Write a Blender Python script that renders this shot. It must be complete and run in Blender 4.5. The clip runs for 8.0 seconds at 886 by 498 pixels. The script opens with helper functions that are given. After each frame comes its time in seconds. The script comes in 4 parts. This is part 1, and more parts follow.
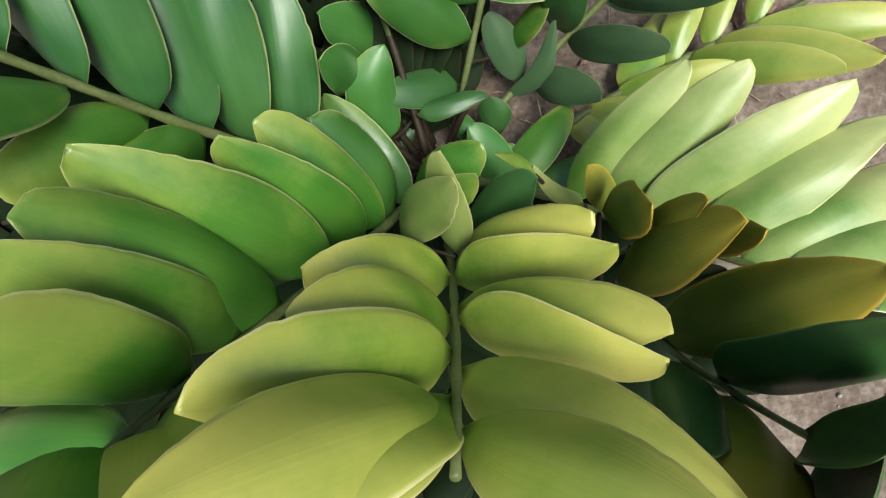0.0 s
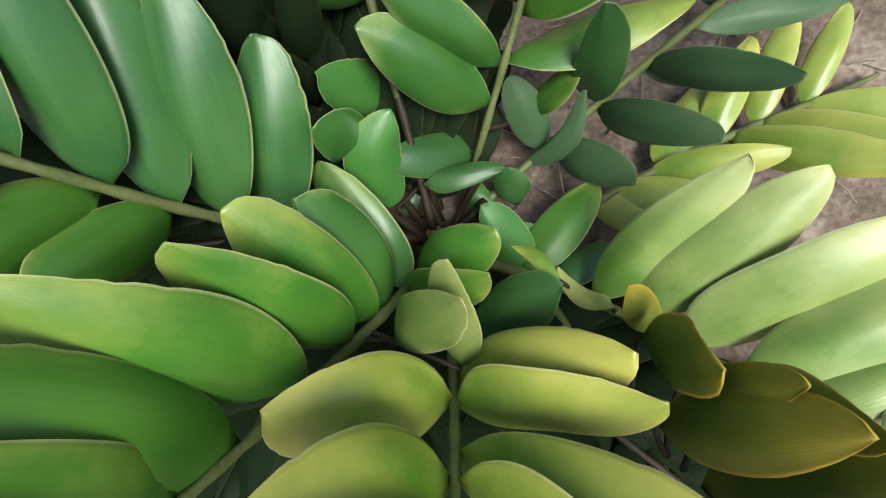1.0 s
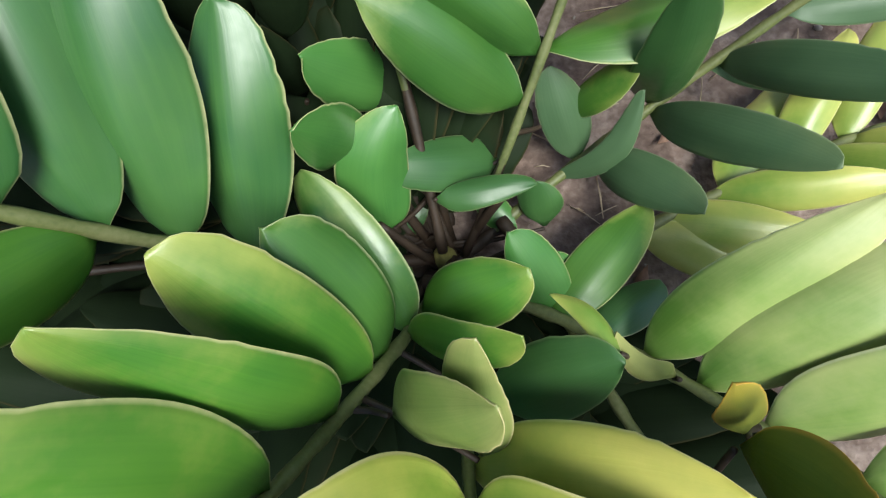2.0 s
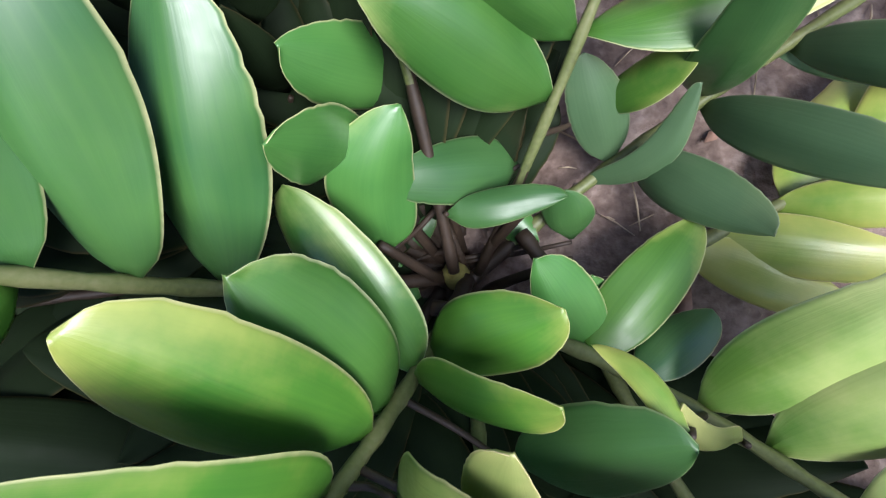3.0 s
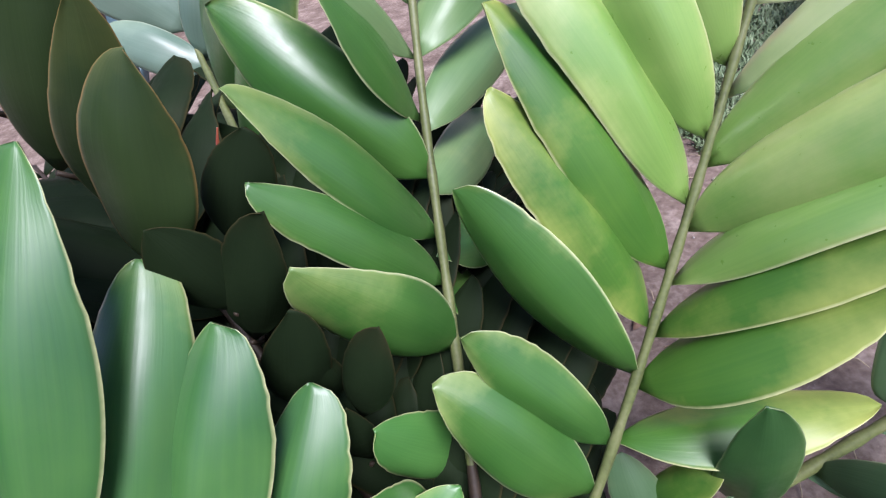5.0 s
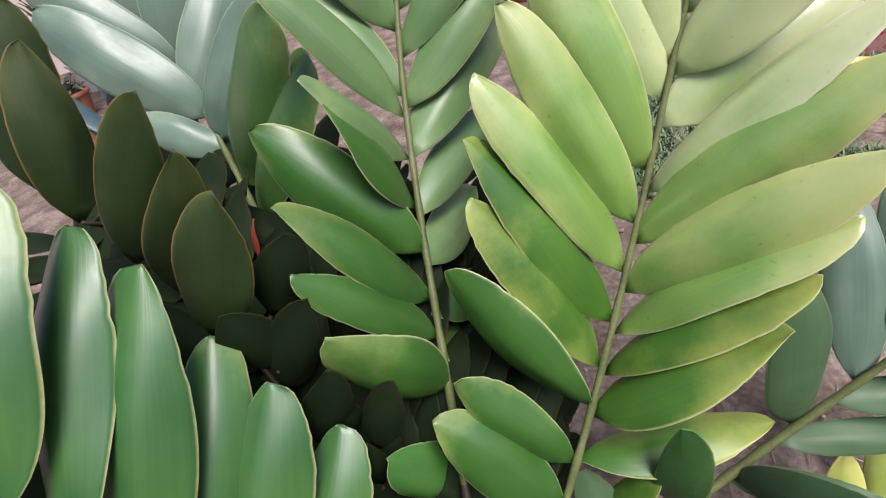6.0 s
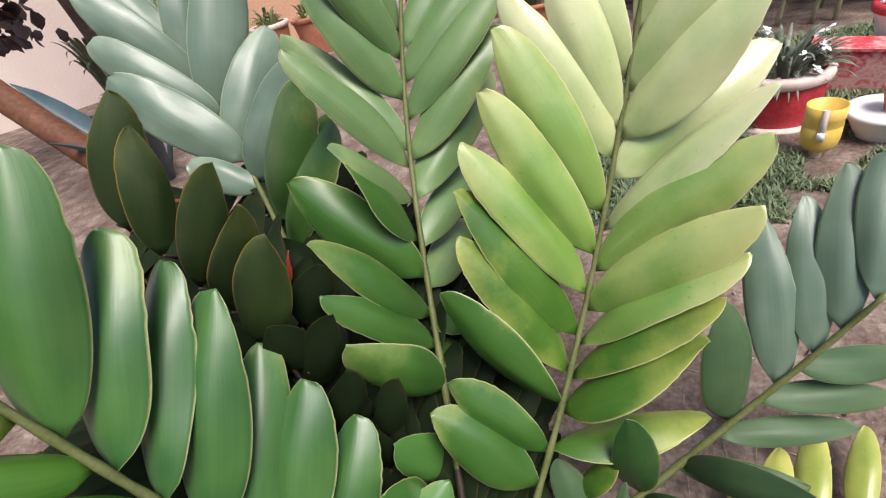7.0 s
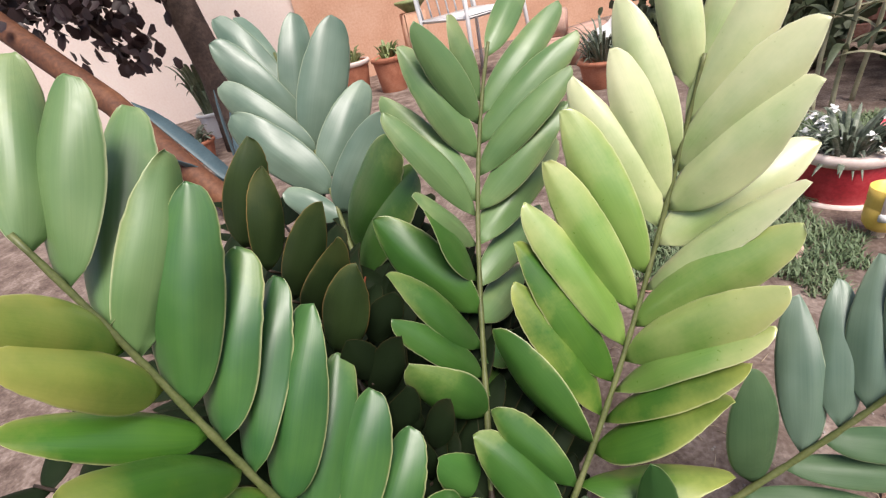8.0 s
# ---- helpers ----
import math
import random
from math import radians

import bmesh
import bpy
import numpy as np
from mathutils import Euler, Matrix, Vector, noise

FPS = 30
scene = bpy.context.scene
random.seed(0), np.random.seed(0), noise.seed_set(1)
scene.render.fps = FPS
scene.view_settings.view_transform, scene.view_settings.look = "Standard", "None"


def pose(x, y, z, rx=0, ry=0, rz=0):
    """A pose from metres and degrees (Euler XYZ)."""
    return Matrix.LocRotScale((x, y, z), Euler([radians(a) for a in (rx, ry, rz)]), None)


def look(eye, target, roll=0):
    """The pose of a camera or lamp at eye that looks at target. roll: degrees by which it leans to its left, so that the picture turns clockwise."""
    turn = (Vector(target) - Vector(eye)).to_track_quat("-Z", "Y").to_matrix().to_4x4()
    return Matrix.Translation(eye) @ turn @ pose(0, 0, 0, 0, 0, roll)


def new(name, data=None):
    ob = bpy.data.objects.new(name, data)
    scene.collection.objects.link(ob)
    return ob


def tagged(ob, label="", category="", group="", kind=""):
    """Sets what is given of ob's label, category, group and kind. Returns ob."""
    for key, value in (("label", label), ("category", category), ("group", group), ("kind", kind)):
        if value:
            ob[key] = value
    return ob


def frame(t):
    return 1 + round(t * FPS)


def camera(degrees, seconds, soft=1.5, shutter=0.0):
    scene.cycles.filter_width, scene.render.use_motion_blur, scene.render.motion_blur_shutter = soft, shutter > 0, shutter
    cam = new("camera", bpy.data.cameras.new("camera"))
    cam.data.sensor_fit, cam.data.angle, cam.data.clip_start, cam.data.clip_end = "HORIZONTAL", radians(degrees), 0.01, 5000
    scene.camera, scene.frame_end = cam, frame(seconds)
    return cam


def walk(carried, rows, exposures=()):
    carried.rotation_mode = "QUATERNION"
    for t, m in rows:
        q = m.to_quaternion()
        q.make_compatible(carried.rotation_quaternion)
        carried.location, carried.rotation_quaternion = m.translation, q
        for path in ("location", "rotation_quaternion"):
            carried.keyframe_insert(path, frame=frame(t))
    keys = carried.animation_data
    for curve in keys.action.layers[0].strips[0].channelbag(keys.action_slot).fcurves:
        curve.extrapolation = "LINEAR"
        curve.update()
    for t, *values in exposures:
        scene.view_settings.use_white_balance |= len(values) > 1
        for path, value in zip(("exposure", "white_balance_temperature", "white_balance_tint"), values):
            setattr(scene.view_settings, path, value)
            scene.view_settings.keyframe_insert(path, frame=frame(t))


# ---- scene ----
cam = camera(86.8, 8.0, soft=1.25)
# seconds, eye, a point looked at, roll
PATH = [
    (0, (0.1197, -0.2293, 0.5639), (-0.0401, -0.0578, -0.4083), -44.88),
    (0.5, (0.1173, -0.1874, 0.5382), (-0.0526, 0.0154, -0.4262), -40.38),
    (1, (0.1088, -0.1531, 0.5103), (-0.0555, 0.0680, -0.4510), -35.54),
    (1.5, (0.0932, -0.1254, 0.4769), (-0.0680, 0.1101, -0.4815), -31.42),
    (1.7, (0.0880, -0.1151, 0.4590), (-0.0693, 0.1063, -0.5034), -32.23),
    (3, (0.0633, -0.0583, 0.3824), (-0.0971, 0.0942, -0.5928), -43.11),
    (3.5, (0.0639, -0.0579, 0.3903), (-0.1469, 0.2337, -0.5427), -29.87),
    (4, (0.0670, -0.0555, 0.4046), (-0.1982, 0.4270, -0.4301), -20.93),
    (4.5, (0.0751, -0.0497, 0.4275), (-0.2353, 0.5627, -0.2996), -19.22),
    (5, (0.0790, -0.0554, 0.4650), (-0.2260, 0.6457, -0.1796), -15.77),
    (5.2, (0.0819, -0.0561, 0.4799), (-0.2252, 0.6541, -0.1536), -15.74),
    (6.3, (0.1079, -0.1227, 0.5755), (-0.1479, 0.6313, -0.0294), -14.66),
    (6.5, (0.1180, -0.1383, 0.5884), (-0.1494, 0.6206, -0.0054), -15.22),
    (7, (0.1400, -0.1647, 0.6170), (-0.1470, 0.5977, 0.0371), -15.54),
    (7.5, (0.1409, -0.1969, 0.6404), (-0.1889, 0.5799, 0.1038), -13.51),
    (8, (0.1496, -0.2231, 0.6695), (-0.2307, 0.5538, 0.1676), -12.37),
]
walk(cam, [(t, look(eye, target, roll)) for t, eye, target, roll in PATH],
     exposures=[(0.0, 0.4, 6150, -3), (1.7, 0.62, 5950, 2), (3.0, 1.0, 5600, 15), (4.0, 1.14, 5500, 22), (5.2, 0.72, 5500, 20),
                (6.3, 0.4, 6200, 15), (8.0, 0.48, 6350, 15)])

# ---- light: a bright hazy sky and a soft high sun ----
SUN_EL, SUN_AZ = 60.0, 136.0
world = bpy.data.worlds.new("sky")
scene.world = world
world.use_nodes = True
wn = world.node_tree.nodes
sky = wn.new("ShaderNodeTexSky")
sky.sky_type, sky.sun_disc = "NISHITA", False
sky.sun_elevation, sky.sun_rotation = radians(SUN_EL), radians(SUN_AZ)
sky.air_density, sky.dust_density, sky.ozone_density = 1.0, 3.0, 1.0
wn["Background"].inputs["Strength"].default_value = 0.095
world.node_tree.links.new(sky.outputs[0], wn["Background"].inputs["Color"])
sun_data = bpy.data.lights.new("sun", "SUN")
sun_data.energy, sun_data.angle, sun_data.color = 3.3, radians(28), (1.0, 0.94, 0.84)
sun = new("sun", sun_data)
sun_way = Vector((math.sin(radians(SUN_AZ)) * math.cos(radians(SUN_EL)), math.cos(radians(SUN_AZ)) * math.cos(radians(SUN_EL)), math.sin(radians(SUN_EL))))
sun.matrix_world = look(sun_way * 20, (0, 0, 0))


# ---- materials ----
def nodes_of(name):
    m = bpy.data.materials.new(name)
    m.use_nodes = True
    return m, m.node_tree.nodes, m.node_tree.links, m.node_tree.nodes["Principled BSDF"]


def ramp(n, stops):
    r = n.new("ShaderNodeValToRGB")
    while len(r.color_ramp.elements) < len(stops):
        r.color_ramp.elements.new(0.5)
    for e, (p, c) in zip(r.color_ramp.elements, stops):
        e.position, e.color = p, (*c, 1) if len(c) == 3 else c
    return r


def surface(name, colours, rough=0.6, scale=20.0, fine=150.0, bump=0.3, metal=0.0, spec=0.5, depth=0.002):
    """Two scales of colour variation between the colours, with fine relief."""
    m, n, l, b = nodes_of(name)
    tc = n.new("ShaderNodeTexCoord")
    a, f = n.new("ShaderNodeTexNoise"), n.new("ShaderNodeTexNoise")
    for t, s, d in ((a, scale, 5), (f, fine, 4)):
        t.inputs["Scale"].default_value, t.inputs["Detail"].default_value = s, d
        l.new(tc.outputs["Object"], t.inputs["Vector"])
    mix = n.new("ShaderNodeMath")
    mix.operation = "MULTIPLY_ADD"
    mix.inputs[1].default_value = 0.4
    l.new(f.outputs["Fac"], mix.inputs[0])
    half = n.new("ShaderNodeMath")
    half.operation = "MULTIPLY"
    half.inputs[1].default_value = 0.6
    l.new(a.outputs["Fac"], half.inputs[0])
    l.new(half.outputs[0], mix.inputs[2])
    k = len(colours)
    r = ramp(n, [(0.3 + 0.4 * i / max(1, k - 1), c) for i, c in enumerate(colours)])
    l.new(mix.outputs[0], r.inputs[0])
    l.new(r.outputs[0], b.inputs["Base Color"])
    b.inputs["Roughness"].default_value, b.inputs["Metallic"].default_value = rough, metal
    b.inputs["Specular IOR Level"].default_value = spec
    bp = n.new("ShaderNodeBump")
    bp.inputs["Strength"].default_value, bp.inputs["Distance"].default_value = bump, depth
    l.new(mix.outputs[0], bp.inputs["Height"])
    l.new(bp.outputs[0], b.inputs["Normal"])
    return m


def leaf_material(name, green, deep, yellow, amount, edge, rough=0.36, tip=0.5, thin=0.08, edge_from=0.95, wax=0.7, film=0.0):
    """A leathery leaflet: deep to fresh green in soft patches, yellowing by amount and towards its tip, a pale margin, fine
    lengthwise veins. Reads the leaflet's own coordinates: along, across, chance."""
    m, n, l, b = nodes_of(name)
    at = n.new("ShaderNodeAttribute")
    at.attribute_name = "lie"
    sep = n.new("ShaderNodeSeparateXYZ")
    l.new(at.outputs["Vector"], sep.inputs[0])

    def math_node(op, x, y=None, z=None):
        q = n.new("ShaderNodeMath")
        q.operation = op
        for i, v in enumerate((x, y, z)):
            if v is None:
                continue
            if isinstance(v, (int, float)):
                q.inputs[i].default_value = v
            else:
                l.new(v, q.inputs[i])
        return q.outputs[0]

    tc = n.new("ShaderNodeTexCoord")
    patch = n.new("ShaderNodeTexNoise")
    patch.inputs["Scale"].default_value, patch.inputs["Detail"].default_value = 16, 2
    l.new(tc.outputs["Object"], patch.inputs["Vector"])
    speck = n.new("ShaderNodeTexNoise")
    speck.inputs["Scale"].default_value, speck.inputs["Detail"].default_value = 170, 4
    l.new(tc.outputs["Object"], speck.inputs["Vector"])
    # lengthwise veins, close and fine
    comb = n.new("ShaderNodeCombineXYZ")
    l.new(math_node("MULTIPLY", sep.outputs[0], 1.3), comb.inputs[0])
    l.new(math_node("MULTIPLY", sep.outputs[1], 15.0), comb.inputs[1])
    l.new(math_node("MULTIPLY", sep.outputs[2], 60.0), comb.inputs[2])
    vein = n.new("ShaderNodeTexNoise")
    vein.inputs["Scale"].default_value, vein.inputs["Detail"].default_value = 1.0, 5
    l.new(comb.outputs[0], vein.inputs["Vector"])
    # green
    gm = n.new("ShaderNodeMix")
    gm.data_type = "RGBA"
    gm.inputs[6].default_value, gm.inputs[7].default_value = (*deep, 1), (*green, 1)
    g_fac = math_node("MULTIPLY_ADD", vein.outputs["Fac"], 0.45, math_node("MULTIPLY_ADD", patch.outputs["Fac"], 1.3, -0.4))
    l.new(math_node("MAXIMUM", math_node("MINIMUM", g_fac, 1.0), 0.0), gm.inputs[0])
    # yellow patches, tip and specks
    y1 = math_node("MULTIPLY_ADD", patch.outputs["Fac"], 1.1, math_node("MULTIPLY_ADD", sep.outputs[2], 0.35, -1.05 + amount))
    along = math_node("MULTIPLY", math_node("POWER", sep.outputs[0], 2.0), tip)
    rim = math_node("MULTIPLY", math_node("POWER", math_node("ABSOLUTE", sep.outputs[1]), 3.0), 0.28)
    y2 = math_node("ADD", math_node("ADD", y1, along), rim)
    y3 = math_node("MULTIPLY_ADD", speck.outputs["Fac"], 0.25, math_node("ADD", y2, -0.12))
    ym = n.new("ShaderNodeMix")
    ym.data_type = "RGBA"
    ym.inputs[7].default_value = (*yellow, 1)
    l.new(gm.outputs[2], ym.inputs[6])
    l.new(math_node("MAXIMUM", math_node("MINIMUM", y3, 0.92), 0.0), ym.inputs[0])
    # margin
    em = n.new("ShaderNodeMix")
    em.data_type = "RGBA"
    em.inputs[7].default_value = (*edge, 1)
    l.new(ym.outputs[2], em.inputs[6])
    across = math_node("ABSOLUTE", sep.outputs[1])
    e_fac = math_node("MULTIPLY", math_node("SUBTRACT", across, edge_from), 0.85 / (1 - edge_from))
    l.new(math_node("MAXIMUM", math_node("MULTIPLY", e_fac, math_node("MULTIPLY_ADD", speck.outputs["Fac"], 1.0, 0.45)), 0.0), em.inputs[0])
    l.new(em.outputs[2], b.inputs["Base Color"])
    rg = math_node("MULTIPLY_ADD", speck.outputs["Fac"], 0.22, rough - 0.11)
    l.new(rg, b.inputs["Roughness"])
    b.inputs["Specular IOR Level"].default_value = wax
    b.inputs["Coat Weight"].default_value, b.inputs["Coat Roughness"].default_value = film, 0.36
    bp = n.new("ShaderNodeBump")
    bp.inputs["Strength"].default_value, bp.inputs["Distance"].default_value = 0.14, 0.001
    l.new(math_node("MULTIPLY_ADD", speck.outputs["Fac"], 0.25, vein.outputs["Fac"]), bp.inputs["Height"])
    l.new(bp.outputs[0], b.inputs["Normal"])
    # some light passes through the blade
    tr = n.new("ShaderNodeBsdfTranslucent")
    l.new(em.outputs[2], tr.inputs["Color"])
    mx = n.new("ShaderNodeMixShader")
    mx.inputs[0].default_value = thin
    l.new(b.outputs[0], mx.inputs[1])
    l.new(tr.outputs[0], mx.inputs[2])
    l.new(mx.outputs[0], n["Material Output"].inputs["Surface"])
    return m


PALE = (0.62, 0.60, 0.30)
BLADES = {
    "yellow": leaf_material("leaf_yellowing", (0.20, 0.33, 0.03), (0.08, 0.20, 0.015), (0.63, 0.57, 0.13), 0.56, (0.82, 0.72, 0.38), tip=0.6, thin=0.12),
    "green": leaf_material("leaf_green", (0.125, 0.28, 0.03), (0.04, 0.15, 0.018), (0.47, 0.46, 0.11), 0.14, PALE, tip=0.55, thin=0.12),
    "glossy": leaf_material("leaf_glossy", (0.085, 0.20, 0.042), (0.022, 0.095, 0.026), (0.36, 0.42, 0.12), -0.15, PALE, rough=0.42, tip=0.35, wax=0.7, film=0.3),
    "light": leaf_material("leaf_light", (0.095, 0.205, 0.025), (0.032, 0.11, 0.013), (0.48, 0.49, 0.12), 0.1, (0.66, 0.66, 0.34), rough=0.42, tip=0.55, wax=0.5),
    # fresh green lightened so that the sheen sits in the base colour
    "paler_sheen": leaf_material("leaf_paler_sheen", (0.28, 0.42, 0.10), (0.14, 0.28, 0.045), (0.62, 0.62, 0.25), 0.28, (0.70, 0.70, 0.40), rough=0.32, tip=0.6, wax=1.0, film=0.5),
    "mid": leaf_material("leaf_mid", (0.075, 0.18, 0.03), (0.028, 0.10, 0.016), (0.42, 0.46, 0.15), 0.0, (0.6, 0.62, 0.34), tip=0.4),
    # yellowing top leaflets, whitened further to paint in sheen and glare
    "upper_sheen": leaf_material("leaf_upper_sheen", (0.56, 0.64, 0.29), (0.34, 0.48, 0.17), (0.80, 0.79, 0.48), 0.45, (0.78, 0.78, 0.56), rough=0.32, tip=0.6, thin=0.14, wax=1.0, film=0.5),
    # green greyed and lightened: a painted sheen of the sky
    "sky_sheen": leaf_material("leaf_sky_sheen", (0.20, 0.30, 0.115), (0.08, 0.175, 0.055), (0.42, 0.46, 0.20), 0.05, (0.6, 0.62, 0.36), rough=0.42, tip=0.4, wax=0.6, film=0.15),
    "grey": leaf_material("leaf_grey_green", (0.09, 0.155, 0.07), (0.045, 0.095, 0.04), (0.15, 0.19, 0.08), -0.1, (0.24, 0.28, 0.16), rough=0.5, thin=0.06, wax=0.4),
    # blue-grey cast in the colour stands for reflected sky
    "bluish": leaf_material("leaf_bluish_sheen", (0.20, 0.275, 0.20), (0.085, 0.15, 0.10), (0.30, 0.38, 0.26), -0.1, (0.45, 0.5, 0.34), rough=0.4, film=0.12),
    # bronze leaf, darkened further to hold the shade of the frond before it
    "dark": leaf_material("leaf_bronze_shaded", (0.040, 0.066, 0.019), (0.016, 0.032, 0.009), (0.12, 0.13, 0.035), 0.0, (0.32, 0.19, 0.06), rough=0.45, thin=0.05, wax=0.35),
    # near-black bronze: the shade between the fronds painted into the colour
    "deep_shade": leaf_material("leaf_deep_shade", (0.015, 0.026, 0.010), (0.007, 0.013, 0.005), (0.035, 0.028, 0.012), -0.2, (0.05, 0.04, 0.015), rough=0.6, thin=0.02, wax=0.08),
    "darkgreen": leaf_material("leaf_old_green", (0.065, 0.15, 0.04), (0.03, 0.09, 0.025), (0.16, 0.24, 0.07), -0.1, (0.25, 0.3, 0.14), rough=0.38, thin=0.1, wax=0.5),
    "yellowlight": leaf_material("leaf_pale", (0.21, 0.33, 0.06), (0.09, 0.22, 0.03), (0.60, 0.60, 0.26), 0.36, (0.74, 0.73, 0.46), tip=0.8),
    "dark2": leaf_material("leaf_olive", (0.19, 0.22, 0.03), (0.075, 0.115, 0.018), (0.42, 0.31, 0.045), 0.22, (0.55, 0.31, 0.05), rough=0.45, thin=0.05, tip=0.8, wax=0.35, edge_from=0.9),
    "olive": leaf_material("leaf_pale_olive", (0.23, 0.29, 0.08), (0.11, 0.17, 0.04), (0.45, 0.42, 0.16), 0.3, (0.6, 0.52, 0.28), thin=0.08, wax=0.4),
    "yellowgreen": leaf_material("leaf_gold", (0.22, 0.33, 0.05), (0.12, 0.25, 0.03), (0.6, 0.56, 0.14), 0.5, PALE),
    "withered": leaf_material("leaf_withered", (0.5, 0.07, 0.04), (0.3, 0.05, 0.03), (0.4, 0.14, 0.06), 0.0, (0.3, 0.12, 0.05)),
    "small": leaf_material("leaf_young", (0.10, 0.25, 0.05), (0.04, 0.14, 0.028), (0.35, 0.42, 0.12), -0.1, PALE, tip=0.35),
}
STALK = surface("stalk_green", [(0.065, 0.08, 0.025), (0.12, 0.14, 0.045), (0.18, 0.185, 0.08)], 0.5, 30, 300, 0.4, depth=0.001)
STALK_DARK = surface("stalk_brown", [(0.018, 0.012, 0.007), (0.045, 0.028, 0.016)], 0.6, 40, 300, 0.5, depth=0.001)
SOIL = surface("soil", [(0.07, 0.047, 0.037), (0.19, 0.14, 0.115), (0.39, 0.315, 0.27)], 0.95, 14, 120, 1.0, spec=0.2, depth=0.01)


# ---- building tools ----
def part(name, bm, material, parent=None, label="", smooth=True):
    """Links a bmesh as one mesh object, under a parent if there is one."""
    me = bpy.data.meshes.new(name)
    bm.to_mesh(me)
    bm.free()
    for p in me.polygons:
        p.use_smooth = smooth
    me.materials.append(material)
    ob = new(name, me)
    if parent is not None:
        ob.parent = parent
    return tagged(ob, label) if label else ob


def thing(name, at, label, category, group="", kind=""):
    ob = new(name)
    ob.empty_display_size = 0.05
    ob.matrix_world = at if isinstance(at, Matrix) else Matrix.Translation(at)
    return tagged(ob, label, category, group, kind)


def sweep(bm, points, radii, sides=10, cap=True):
    """A tapered tube through points."""
    rings = []
    for i, p in enumerate(points):
        d = (points[min(i + 1, len(points) - 1)] - points[max(i - 1, 0)]).normalized()
        a = d.orthogonal().normalized() if i == 0 else (rings[-1][1] - d * rings[-1][1].dot(d)).normalized()
        b = d.cross(a)
        r = radii[i]
        rings.append(([bm.verts.new(p + (a * math.cos(w) + b * math.sin(w)) * r) for w in [2 * math.pi * k / sides for k in range(sides)]], a))
    for (r0, _), (r1, _) in zip(rings, rings[1:]):
        for k in range(sides):
            bm.faces.new((r0[k], r0[(k + 1) % sides], r1[(k + 1) % sides], r1[k]))
    if cap:
        bm.faces.new(list(reversed(rings[0][0])))
        bm.faces.new(rings[-1][0])
    return bm


def bezier(p, s):
    a, b, c, d = (Vector(q) for q in p)
    return a * (1 - s) ** 3 + b * (3 * s * (1 - s) ** 2) + c * (3 * s * s * (1 - s)) + d * s ** 3


# ---- the palm: one plant of many fronds, each a stalk with its leaflets ----
palm = thing("cardboard_palm", (0, 0, 0), "green and yellowing cardboard palm with leathery leaflets, growing from bare soil", "plant")
CHANCE = random.Random(7)


def frond(kind, curve, thick=0.0062, thin=0.0026, dark=False, foot=0.12, end=1.0):
    """The stalk of a frond along a curve from the crown, with knots where the leaflets sit."""
    bm = bmesh.new()
    steps = 48
    pts = [bezier(curve, end * i / steps) for i in range(steps + 1)]
    rad = [(thick + (thin - thick) * i / steps) * (1 + 0.12 * math.sin(i * 2.1)) for i in range(steps + 1)]
    sweep(bm, pts, rad, 10)
    ob = part("frond_stalk", bm, STALK, palm)
    ob.data.materials.append(STALK_DARK)
    # the foot of each stalk is brown and woody
    for p in ob.data.polygons:
        p.material_index = 1 if dark or p.index < 10 * steps * foot else 0
    return {"stalk": ob, "curve": curve, "kind": kind, "count": 0}


